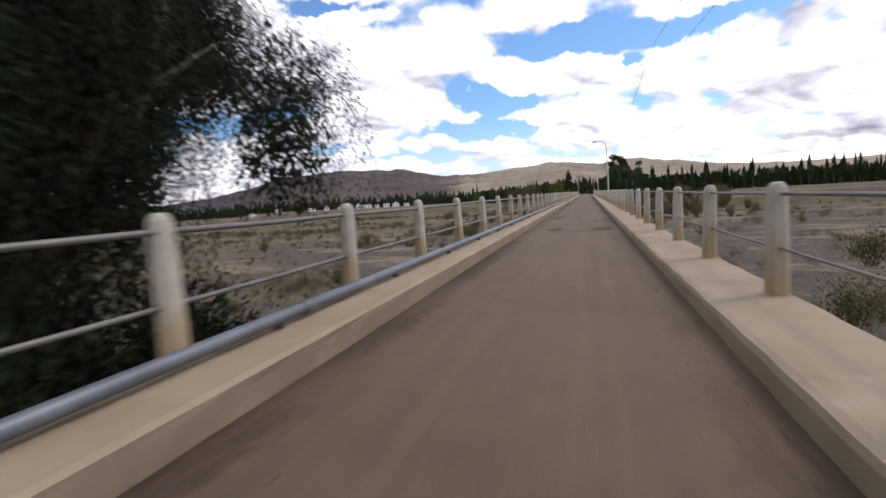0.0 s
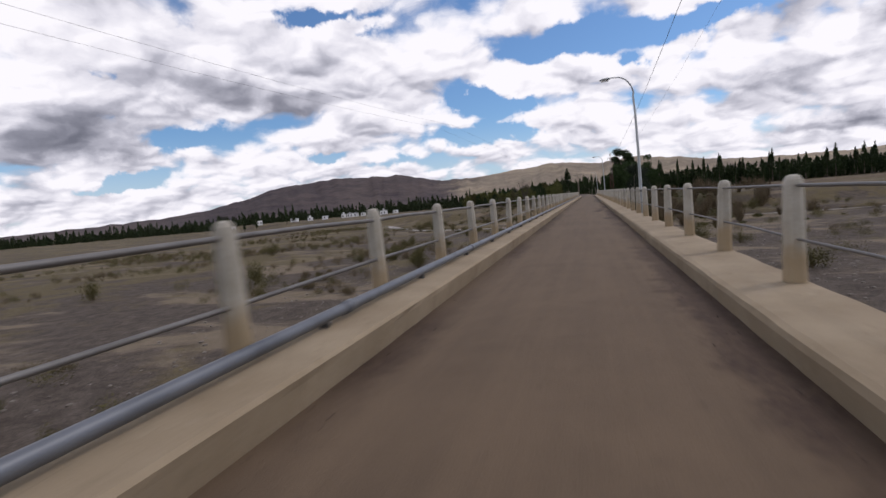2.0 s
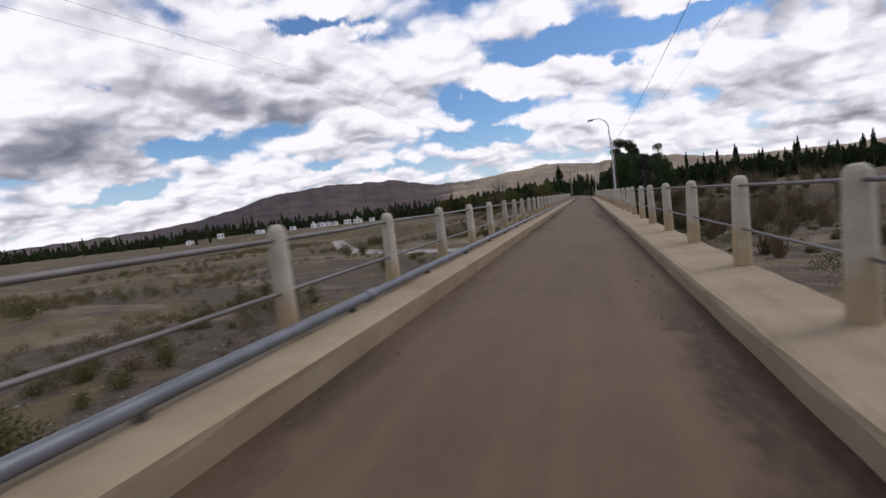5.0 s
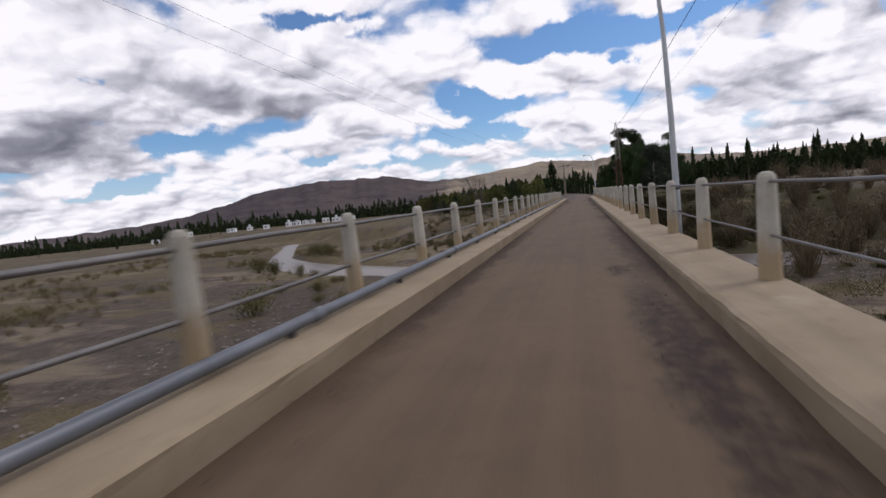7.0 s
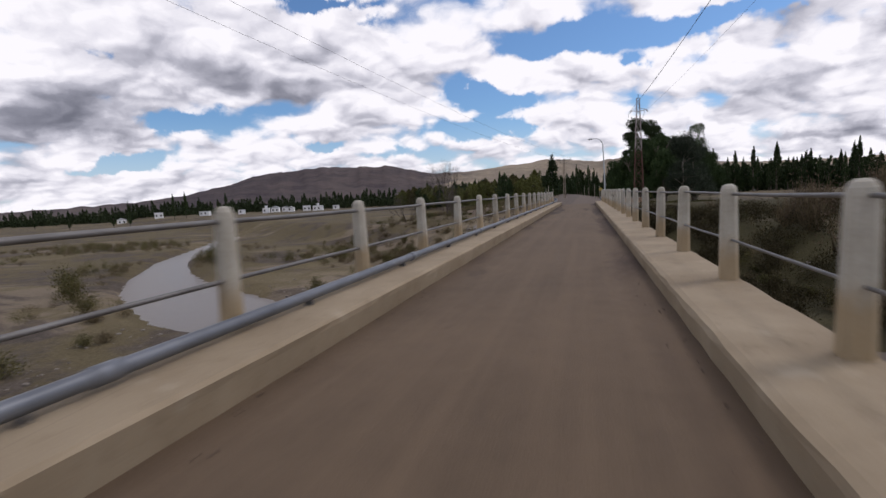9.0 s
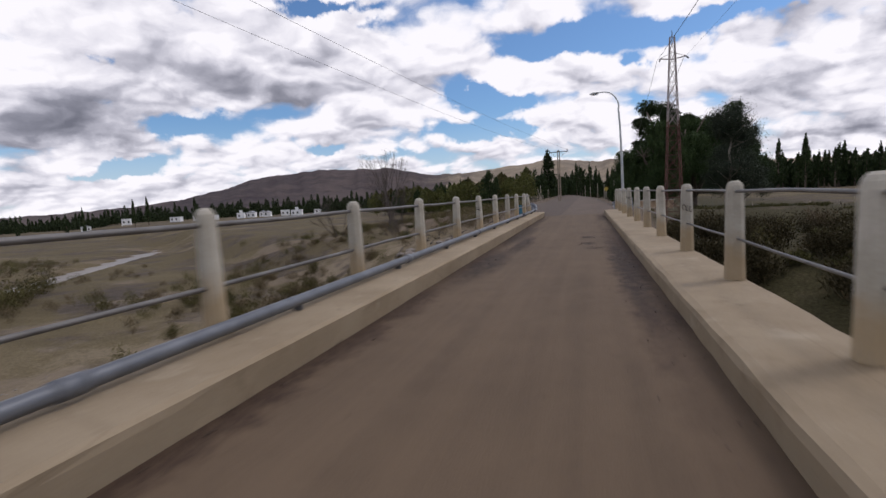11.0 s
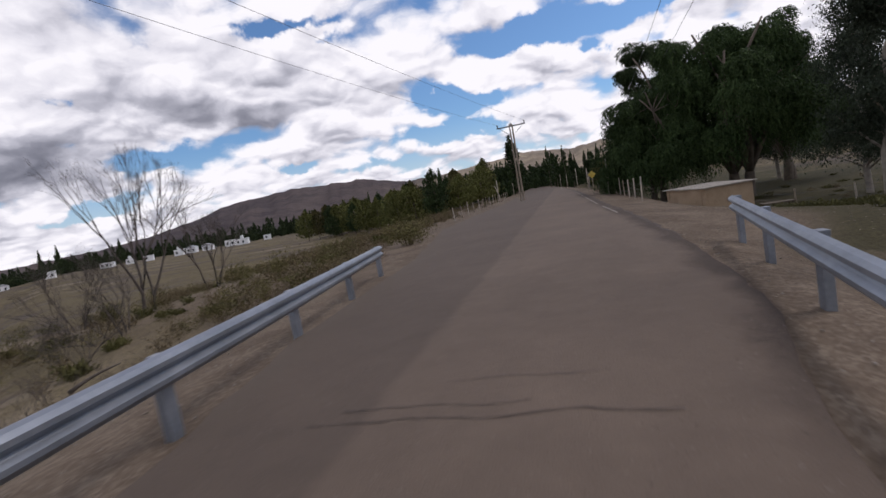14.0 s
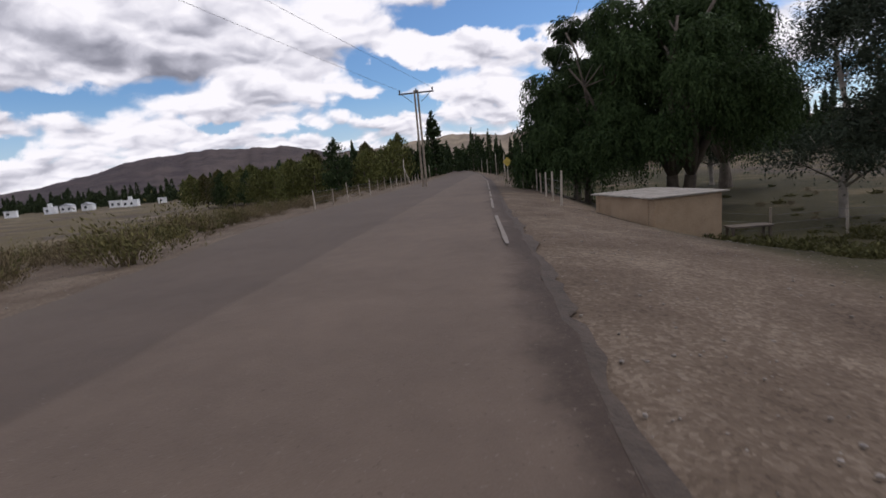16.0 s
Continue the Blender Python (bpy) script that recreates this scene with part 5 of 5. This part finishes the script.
        put("rust", x, y, rng.uniform(0.9, 1.7))
    for i in range(120):
        x, y = 4.4 + 13 * rng.random() ** 1.3, rng.uniform(112, 183)
        if clear(x, y) and (y < 168 or x > 7.5):
            put(rng.choice(("grass", "olive", "olive", "dry")), x, y, rng.uniform(0.5, 1.0) * (0.7 if y > 174 else 1.0))
    for i in range(230):
        x, y = 5.2 + 15 * rng.random() ** 1.2, rng.uniform(139, 181)
        if clear(x, y) and (y < 170 or x > 6.8):
            put("dark", x, y, rng.uniform(0.6, 1.15) * (0.7 if y > 172 else 1.0), x < 12)
    # clumps of bushes on the west verge
    for i in range(46):
        yc = rng.uniform(184, 226)
        x0, w = road_at(yc)
        xc = x0 - w - 3.4 - 12 * rng.random() ** 1.2
        for k in range(rng.randint(2, 5)):
            x, y = xc + rng.gauss(0, 1.1), yc + rng.gauss(0, 1.5)
            if x < road_at(y)[0] - road_at(y)[1] - 2.2:
                put(rng.choice(("dry", "dry", "dry", "olive", "grass")), x, y, rng.uniform(0.5, 0.95) * (0.7 if x > xc + 1 else 1.0), y < 206)
    # bank west of the road past the bridge
    for i in range(320):
        y = rng.uniform(178, 266)
        x0, w = road_at(y)
        x = x0 - w - 2.6 - 30 * rng.random() ** 1.4
        if clear(x, y):
            put(rng.choice(("dry", "dry", "dry", "olive", "grass") if x < x0 - w - 8 else ("dry", "dry", "dry", "olive")), x, y, rng.uniform(0.6, 1.3) * (0.5 if x > x0 - w - 7 else 0.9))
    for i in range(130):
        y = rng.uniform(184, 222)
        x0, w = road_at(y)
        put(rng.choice(("dry", "dry", "dry", "dry", "olive")), x0 - w - 3.2 - 7 * rng.random(), y, rng.uniform(0.6, 1.15))
    # grass and weeds east of the road
    for i in range(220):
        y = rng.uniform(171, 222)
        x = rng.uniform(6.0 if y < 186 else 9.0, 28)
        if y > 190 and rng.random() < 0.5:
            continue
        put(rng.choice(("olive", "grass", "dry") if y < 184 else ("grass", "grass", "grass", "dry")), x, y, rng.uniform(0.3, 0.6))
    for i in range(170):
        put("grass", rng.uniform(9.0, 20.0), rng.uniform(186, 199), rng.uniform(0.3, 0.65), False)
    for kind, lots in rest.items():
        if not lots:
            continue
        chunks = []
        for me, m in lots:
            co = np.empty(len(me.vertices) * 3)
            me.vertices.foreach_get("co", co)
            co = co.reshape(-1, 4, 3)[::3].reshape(-1, 3)
            M = np.array(m)
            chunks.append(co @ M[:3, :3].T + M[:3, 3])
        v = np.concatenate(chunks)
        q = len(v) // 4
        me = bpy.data.meshes.new("scrub")
        me.vertices.add(4 * q)
        me.vertices.foreach_set("co", v.ravel())
        me.loops.add(4 * q)
        me.loops.foreach_set("vertex_index", np.arange(4 * q))
        me.polygons.add(q)
        me.polygons.foreach_set("loop_start", np.arange(0, 4 * q, 4))
        me.materials.append(mats[kind])
        me.update(calc_edges=True)
        tagged(new("scrub", me), "scattered low scrub across the river flats", "scrub", kind="stuff")


build_shrubs()


def build_stones():
    """Loose stones of the gravel, past counting."""
    rng = random.Random(9)
    bm = bmesh.new()
    bmesh.ops.create_icosphere(bm, subdivisions=1, radius=1.0)
    base = [v.co.copy() for v in bm.verts]
    faces = [[v.index for v in f.verts] for f in bm.faces]
    bm.free()

    def stone(vs, fs, x, y, s, sink=0.35, level=None):
        k = len(vs)
        z = ground_z(x, y) if level is None else level
        sx, sy, sz = s * rng.uniform(0.7, 1.4), s * rng.uniform(0.7, 1.4), s * rng.uniform(0.4, 0.8)
        a = rng.uniform(0, 6.28)
        ca, sa = math.cos(a), math.sin(a)
        for v in base:
            j = rng.uniform(0.82, 1.15)
            px, py = v.x * sx * j, v.y * sy * j
            vs.append((x + px * ca - py * sa, y + px * sa + py * ca, z + v.z * sz * j + sz * (1 - 2 * sink)))
        fs.extend([tuple(k + i for i in f) for f in faces])
    vs, fs = [], []
    for i in range(5200):
        x = rng.choice((-1, 1)) * rng.uniform(2.5, 26)
        stone(vs, fs, x, rng.uniform(0, 156), rng.choice((0.04, 0.06, 0.08, 0.13)))
    for i in range(3600):
        y = rng.uniform(172, 204)
        x0, w = road_at(y)
        sd = rng.choice((-1, 1))
        stone(vs, fs, x0 + sd * (w + rng.uniform(0.1, 6.5)), y, rng.choice((0.008, 0.010, 0.014, 0.02)))
    tagged(from_lists("stones", vs, fs, M_ROCK, False), "loose grey-brown pebbles and stones on the ground", "stones", kind="stuff")
    # grit swept against the kerbs of the bridge
    vs, fs = [], []
    for i in range(2600):
        sd = rng.choice((-1, 1))
        x = sd * (1.81 - abs(rng.gauss(0, 0.22)))
        stone(vs, fs, x, rng.uniform(-8, 170), rng.choice((0.005, 0.007, 0.009, 0.013)), 0.3, -0.008)
    for sx, sy, rx, ry, am in STAINS:
        for i in range(22):
            x = sx + rng.gauss(0, rx)
            if abs(x) < 1.8:
                stone(vs, fs, x, sy + rng.gauss(0, ry * 0.7), rng.choice((0.006, 0.009, 0.013)), 0.3, 0.002)
    tagged(from_lists("road_grit", vs, fs, M_GRIT, False), "dark loose grit on the asphalt along the kerbs", "grit", kind="stuff")
    # boulders tipped against the bank at the bridge end
    for i in range(46):
        vs, fs = [], []
        u = rng.random()
        x, y = -4.6 - 9.5 * u ** 1.2, 166 + 14 * rng.random() * (0.4 + 0.6 * u)
        stone(vs, fs, x, y, rng.uniform(0.18, 0.5))
        tagged(from_lists("boulder", vs, fs, M_ROCK, False), "rough grey-brown boulder tipped on the bank", "boulder", "bank boulders")
    for i in range(14):
        x, y = -6 - 9 * rng.random(), 168 + 14 * rng.random()
        z = ground_z(x, y)
        a = rng.uniform(0, 6.28)
        l = rng.uniform(0.9, 2.4)
        bm = bmesh.new()
        limb(bm, (x, y, z + 0.1), (x + l * math.cos(a), y + l * math.sin(a), ground_z(x + l * math.cos(a), y + l * math.sin(a)) + rng.uniform(0.05, 0.3)), 0.07, 0.02, rng, 0.12, 6, 5)
        tagged(mesh_object("driftwood", bm, M_DEAD, True), "dry dead branch lying on the bank", "driftwood", "driftwood")


build_stones()


# ---------------------------------------------------------------- made things
def guardrail(pts, posts, label):
    """W-beam rail on posts; pts run along the beam's upper edge."""
    e = group_empty("guardrail", (0, 0, 0), label, "guardrail", "guardrails")
    prof = [(0.0, 0.0), (0.045, -0.02), (0.075, -0.06), (0.075, -0.10), (0.03, -0.135), (0.012, -0.155), (0.03, -0.175), (0.075, -0.21), (0.075, -0.25), (0.045, -0.29), (0.0, -0.31)]
    bm = bmesh.new()
    rows = []
    P = [Vector(p) for p in pts]
    for i, p in enumerate(P):
        d = P[min(i + 1, len(P) - 1)] - P[max(i - 1, 0)]
        d.z = 0
        d.normalize()
        s = Vector((d.y, -d.x, 0)) * (1 if p.x < 0 else -1)
        rows.append([[bm.verts.new(p + s * (u + t) + Vector((0, 0, v))) for u, v in prof] for t in (0.0, -0.012)])
    for a, b in zip(rows, rows[1:]):
        for s in (0, 1):
            for k in range(len(prof) - 1):
                bm.faces.new((a[s][k], a[s][k + 1], b[s][k + 1], b[s][k]))
        for k in (0, len(prof) - 1):
            bm.faces.new((a[0][k], a[1][k], b[1][k], b[0][k]))
    for r in (rows[0], rows[-1]):
        for k in range(len(prof) - 1):
            bm.faces.new((r[0][k], r[0][k + 1], r[1][k + 1], r[1][k]))
    bmesh.ops.recalc_face_normals(bm, faces=bm.faces)
    part("beam", bm, M_GUARD, e, "ribbed galvanised steel beam")
    for i in posts:
        p = P[i]
        s = -0.10 if p.x < 0 else 0.10
        bm = bmesh.new()
        g = ground_z(p.x + s, p.y)
        box(bm, (p.x + s - 0.05, p.y - 0.07, g - 0.3), (p.x + s + 0.05, p.y + 0.07, p.z - 0.02), bevel=0.008)
        part("post", bm, M_GUARD, e)
    return e


guardrail([(-2.25 - 1.65 * (k / 8) ** 1.15, 171.7 + 11.4 * k / 8, 0.70) for k in range(9)], (0, 2, 4, 6, 8), "galvanised guardrail at the bridge end over the bank")
guardrail([(2.38 + 1.85 * (k / 8) ** 1.0, 171.3 + 10.6 * k / 8, 0.68) for k in range(9)], (0, 2, 4, 6, 8), "galvanised guardrail beside the gravel shoulder")


def lattice_tower():
    x, y, h = 7.15, 180.4, 12.2
    z0 = ground_z(x, y)
    e = group_empty("lattice_tower", (x, y, 0), "slim lattice power pylon, red below and pale above", "pylon")

    def half(z):
        return lerp(0.62, 0.16, min(1.0, (z - z0) / (h - z0)))
    levels = [z0 + (h - z0) * (1 - (1 - k / 13) ** 1.0) for k in range(14)]
    for sx in (-1, 1):
        for sy in (-1, 1):
            bm = bmesh.new()
            tube(bm, [(sx * half(z0), sy * half(z0), z0 - 0.3), (sx * half(6.2), sy * half(6.2), 6.2)], 0.035, 6)
            part("leg", bm, M_TOWER, e)
            bm = bmesh.new()
            tube(bm, [(sx * half(6.2), sy * half(6.2), 6.2), (sx * half(h), sy * half(h), h)], 0.03, 6)
            part("upper_leg", bm, M_TOWERW, e)
    for a, b in zip(levels, levels[1:]):
        for sx, sy, tx, ty in ((-1, -1, 1, -1), (1, -1, 1, 1), (1, 1, -1, 1), (-1, 1, -1, -1)):
            for p, q in (((sx * half(a), sy * half(a), a), (tx * half(b), ty * half(b), b)), ((tx * half(a), ty * half(a), a), (sx * half(b), sy * half(b), b)), ((sx * half(b), sy * half(b), b), (tx * half(b), ty * half(b), b))):
                bm = bmesh.new()
                tube(bm, [p, q], 0.017, 5)
                part("brace", bm, M_TOWER if b < 6.5 else M_TOWERW, e)
    bm = bmesh.new()
    tube(bm, [(-0.85, 0, 10.75), (0, 0, 10.62), (0.95, 0, 10.75)], 0.04, 6)
    tube(bm, [(-0.85, 0, 10.75), (0, 0, 11.1), (0.95, 0, 10.75)], 0.022, 6)
    part("crossarm", bm, M_TOWERW, e)
    for dx in (-0.82, 0.92):
        bm = bmesh.new()
        tube(bm, [(dx, -0.02, 10.72), (dx * 1.12, -0.35, 10.5)], 0.055, 8)
        part("insulator", bm, M_DARKMETAL, e)
    bm = bmesh.new()
    tube(bm, [(0, 0, h - 0.1), (0, 0, h + 0.45)], 0.03, 6)
    part("peak", bm, M_DARKMETAL, e)


lattice_tower()


def h_pylon(x, y, h):
    z0 = ground_z(x, y)
    e = group_empty("wooden_pylon", (x, y, 0), "two-legged wooden power pole with a steel crossarm", "pylon", "wooden pylons")
    for s in (-0.16, 0.16):
        bm = bmesh.new()
        tube(bm, [(s, 0, z0 - 0.4), (s * 0.9, 0, h)], [0.11, 0.08], 9)
        part("leg", bm, M_WOOD, e)
    bm = bmesh.new()
    box(bm, (-1.55, -0.06, h - 0.28), (1.55, 0.06, h - 0.16), bevel=0.01)
    tube(bm, [(-1.3, 0, h - 0.25), (-0.4, 0, h - 1.0)], 0.025, 5)
    tube(bm, [(1.3, 0, h - 0.25), (0.4, 0, h - 1.0)], 0.025, 5)
    part("crossarm", bm, M_DARKMETAL, e)
    for s in (-1.45, 0.0, 1.45):
        bm = bmesh.new()
        tube(bm, [(s, 0, h - 0.18), (s, 0, h + 0.12)], [0.05, 0.07], 8)
        part("insulator", bm, M_DARKMETAL, e)


h_pylon(-3.5, 224.9, 8.4)


def cable(pts, r, label):
    bm = bmesh.new()
    tube(bm, pts, r, 5)
    tagged(mesh_object("power_cable", bm, M_CABLE, True), label, "cable", "power cables")


def sag(a, b, drop, n=28):
    a, b = Vector(a), Vector(b)
    return [a.lerp(b, k / n) - Vector((0, 0, drop * 4 * (k / n) * (1 - k / n))) for k in range(n + 1)]


for dx, dz in ((-0.85, 10.6), (0.95, 10.6)):
    cable(sag((6.95 + dx, 180.0, dz), (7.2 + dx * 1.3, 40.0, 13.2), 2.6), 0.016 if dx < 0 else 0.006, "dark power cable strung along the bridge")
    cable(sag((7.2 + dx * 1.3, 40.0, 13.2), (7.6 + dx, -90.0, 13.0), 2.4), 0.014, "dark power cable strung along the bridge")
    cable(sag((6.95 + dx, 180.4, dz), (14 + dx, 300.0, 12.0), 2.0), 0.014, "dark power cable leading on from the pylon")
for dx in (-1.45, 1.45):
    cable(sag((-36 + dx, -30.0, 15.5), (-24 + dx, 110.0, 15.5), 1.6), 0.009, "thin power cable high over the riverbed")
    cable(sag((-24 + dx, 110.0, 15.5), (-3.5 + dx, 224.9, 8.52), 1.5), 0.009, "thin power cable high over the riverbed")


def adobe_store():
    """Low mud-walled store with a flat roof of pale boards."""
    ax, ay = 7.55, 197.0
    z0 = -2.4
    top = -0.10
    e = group_empty("adobe_store", pose(ax, ay, 0, 0, 0, 17.5), "low adobe mud store with a flat roof of pale boards", "shed")
    w, l = 2.45, 3.6
    for name, lo, hi in (("wall", (0, 0, z0), (w, 0.3, top)), ("wall", (0, l - 0.3, z0), (w, l, top)), ("wall", (0, 0.302, z0), (0.3, l - 0.302, top)), ("wall", (w - 0.3, 0.302, z0), (w, l - 0.302, top))):
        bm = bmesh.new()
        box(bm, lo, hi, bevel=0.05)
        part(name, bm, M_ADOBE, e)
    rng = random.Random(3)
    n = 15
    for k in range(n):
        y0 = -0.12 + (l + 0.24) * k / n
        bm = bmesh.new()
        box(bm, (-0.14 + rng.uniform(-0.06, 0.06), y0 + 0.01, top + 0.004), (w + 0.16 + rng.uniform(-0.08, 0.08), y0 + (l + 0.24) / n - 0.012, top + 0.05 + rng.uniform(0, 0.012)), bevel=0.008)
        part("board", bm, M_ROOFBOARD, e)


M_ROOFBOARD = plain("grey_weathered_boards", (0.17, 0.15, 0.125), (0.33, 0.30, 0.26), 2.2, 0.85, fine=50)
adobe_store()


def plank_table(x, y):
    z = ground_z(x, y)
    e = group_empty("bench", (x, y, z), "dark rough plank bench beside the adobe store", "bench")
    bm = bmesh.new()
    box(bm, (-0.7, -0.3, 0.66), (0.7, 0.3, 0.72), bevel=0.01)
    part("plank", bm, M_BARK, e)
    for sx in (-0.6, 0.6):
        for sy in (-0.22, 0.22):
            bm = bmesh.new()
            box(bm, (sx - 0.04, sy - 0.04, -0.2), (sx + 0.04, sy + 0.04, 0.657), bevel=0.006)
            part("leg", bm, M_BARK, e)


plank_table(11.3, 199.0)


def fence(points, label, wires=(0.35, 0.65, 0.95), height=1.15, seed=1):
    rng = random.Random(seed)
    e = group_empty("wire_fence", (0, 0, 0), label, "fence", "wire fences")
    tops = []
    for x, y in points:
        z = ground_z(x, y)
        bm = bmesh.new()
        h = height * rng.uniform(0.85, 1.2)
        lx, ly = rng.uniform(-0.06, 0.06), rng.uniform(-0.06, 0.06)
        tube(bm, [(x, y, z - 0.3), (x + lx * 0.5, y + ly * 0.5, z + h * 0.5), (x + lx, y + ly, z + h)], [0.05, 0.045, 0.038], 7)
        part("post", bm, M_WOODPALE if rng.random() < 0.5 else M_WOOD, e)
        tops.append(Vector((x, y, z)))
    for w in wires:
        bm = bmesh.new()
        tube(bm, [p + Vector((0, 0, w)) for p in tops], 0.006, 4)
        part("wire", bm, M_DARKMETAL, e)


fence([(5.2 + 0.05 * k, 200.5 + 3.1 * k) for k in range(16)], "rough wooden post and wire fence along the road", seed=2)
fence([(9.5 + 2.9 * k, 199.2 + 0.5 * k) for k in range(12)], "rough wooden post and wire fence round the field", seed=3)
fence([(-7.5 - 0.12 * k, 208 + 3.6 * k) for k in range(16)], "weathered post and wire fence along the west verge", seed=4)


def pale_post(x, y, h, lean, label, name="marker_post"):
    z = ground_z(x, y)
    bm = bmesh.new()
    tube(bm, [(x, y, z - 0.3), (x + lean * 0.5, y, z + h * 0.5), (x + lean, y, z + h)], [0.07, 0.06, 0.045], 8)
    tagged(mesh_object(name, bm, M_WOODPALE, True), label, "post", "roadside posts")


for x, y, h, ln in ((4.6, 214, 3.0, 0.1), (3.9, 232, 2.6, 0), (4.4, 240, 2.4, 0.1), (3.2, 252, 3.2, 0), (1.8, 268, 2.6, 0), (-8.0, 240, 3.2, 0.0), (-8.4, 246, 2.6, -0.8), (0.5, 285, 3, 0), (-8.8, 270, 2.6, 0)):
    pale_post(x, y, h, ln, "pale weathered wooden post at the roadside")


def warning_sign(x, y):
    z = ground_z(x, y)
    e = group_empty("road_sign", (x, y, z), "small faded yellow diamond road sign on a post", "road sign")
    bm = bmesh.new()
    tube(bm, [(0, 0, -0.3), (0, 0, 1.9)], 0.03, 8)
    part("post", bm, M_WOODPALE, e)
    bm = bmesh.new()
    box(bm, (-0.27, -0.012, -0.27), (0.27, 0.012, 0.27), pose(0, -0.05, 1.75, 0, 45, 0))
    part("plate", bm, M_SIGN, e, "yellow plate")


M_SIGN = plain("faded_yellow_sign", (0.42, 0.30, 0.04), (0.60, 0.46, 0.09), 4.0, 0.5)
warning_sign(3.9, 222.0)


def valve_box():
    x, y = -3.35, 172.6
    z = ground_z(x, y)
    e = group_empty("valve_cabinet", (x, y, 0), "small faded blue metal cabinet beside the pipe end", "cabinet")
    bm = bmesh.new()
    box(bm, (-0.2, -0.16, -0.05), (0.2, 0.16, 0.70), bevel=0.015)
    part("body", bm, M_BLUE, e)
    bm = bmesh.new()
    box(bm, (-0.23, -0.19, 0.703), (0.23, 0.19, 0.73), bevel=0.008)
    part("lid", bm, M_BLUE, e)
    for s in (-0.15, 0.15):
        bm = bmesh.new()
        box(bm, (s - 0.03, -0.03, z - 0.3), (s + 0.03, 0.03, -0.053))
        part("leg", bm, M_DARKMETAL, e)
    bm = bmesh.new()
    tube(bm, [(0.15, -0.17, 0.36), (0.15, -0.18, 0.46)], 0.012, 6)
    part("handle", bm, M_DARKMETAL, e)


valve_box()


def house(x, y, w, l, h, rot, seed, roof):
    rng = random.Random(seed)
    z = ground_z(x, y)
    e = group_empty("house", pose(x, y, z, 0, 0, rot), "small white rendered house far across the plain", "house", "village houses")
    bm = bmesh.new()
    box(bm, (-w / 2, -l / 2, -0.5), (w / 2, l / 2, h))
    part("wall", bm, M_WHITEWALL, e)
    bm = bmesh.new()
    if roof == "gable":
        vs = [bm.verts.new(p) for p in ((-w / 2 - 0.3, -l / 2 - 0.3, h), (w / 2 + 0.3, -l / 2 - 0.3, h), (0, -l / 2 - 0.3, h + w * 0.22), (-w / 2 - 0.3, l / 2 + 0.3, h), (w / 2 + 0.3, l / 2 + 0.3, h), (0, l / 2 + 0.3, h + w * 0.22))]
        for q in ((0, 1, 2), (5, 4, 3), (0, 2, 5, 3), (1, 4, 5, 2), (0, 3, 4, 1)):
            bm.faces.new([vs[i] for i in q])
        part("roof", bm, M_ROOFTIN, e)
    else:
        box(bm, (-w / 2 - 0.15, -l / 2 - 0.15, h + 0.003), (w / 2 + 0.15, l / 2 + 0.15, h + 0.22))
        part("roof", bm, M_WHITEWALL, e)
        if rng.random() < 0.7:
            bm = bmesh.new()
            box(bm, (-0.7, -0.7, h + 0.225), (0.7, 0.7, h + 1.7))
            part("water_tank", bm, M_WHITEWALL, e)
    k = 0
    xx = -w / 2 + 1.2
    while xx < w / 2 - 1.0:
        bm = bmesh.new()
        box(bm, (xx - 0.45, -l / 2 - 0.03, 0.9), (xx + 0.45, -l / 2 - 0.003, 2.0))
        part("window", bm, M_GLASSDARK, e)
        xx += 2.4
        k += 1


rng_h = random.Random(8)
for az, r in ((-33.5, 300), (-31.2, 296), (-30.4, 300), (-28.8, 290), (-27.4, 296), (-26.2, 288), (-24.6, 300), (-37, 320), (-41, 330), (-44, 335), (-35.2, 312), (-29.6, 310)):
    house((r + 70) * math.sin(radians(az)), 60 + (r + 70) * math.cos(radians(az)), rng_h.uniform(3.5, 6), rng_h.uniform(3.5, 5), rng_h.uniform(2.4, 3.2), az * -1 + rng_h.uniform(-15, 15), int(r + az), rng_h.choice(("flat", "gable", "flat")))


# ---------------------------------------------------------------- wear on the road
def tar_joint(y, x0, x1, seed, width=0.05):
    rng = random.Random(seed)
    bm = bmesh.new()
    rows = []
    n = 26
    for k in range(n + 1):
        x = lerp(x0, x1, k / n)
        yy = y + 0.10 * noise.noise(Vector((x * 1.7, seed, 0))) + rng.uniform(-0.015, 0.015)
        w = width * rng.uniform(0.35, 1.3)
        rows.append([bm.verts.new((x, yy + s * w, 0.007)) for s in (-0.5, 0.5)])
    for a, b in zip(rows, rows[1:]):
        bm.faces.new((a[0], b[0], b[1], a[1]))
    tagged(mesh_object("road_joint", bm, M_TAR), "dark cracked tar joint across the asphalt", "road joint", kind="structure")


for i, (y, a, b, w) in enumerate(((7.3, -1.0, 1.6, 0.022), (12.8, -0.7, 1.4, 0.03), (18.1, -0.4, 1.5, 0.03), (21.4, 0.0, 1.45, 0.035), (21.0, 0.1, 1.3, 0.015), (174.4, -1.2, 1.6, 0.016), (174.62, -1.0, 0.6, 0.014), (175.1, -0.2, 1.2, 0.010), (171.02, -1.85, 1.8, 0.022))):
    tar_joint(y, a, b, i + 40, w)
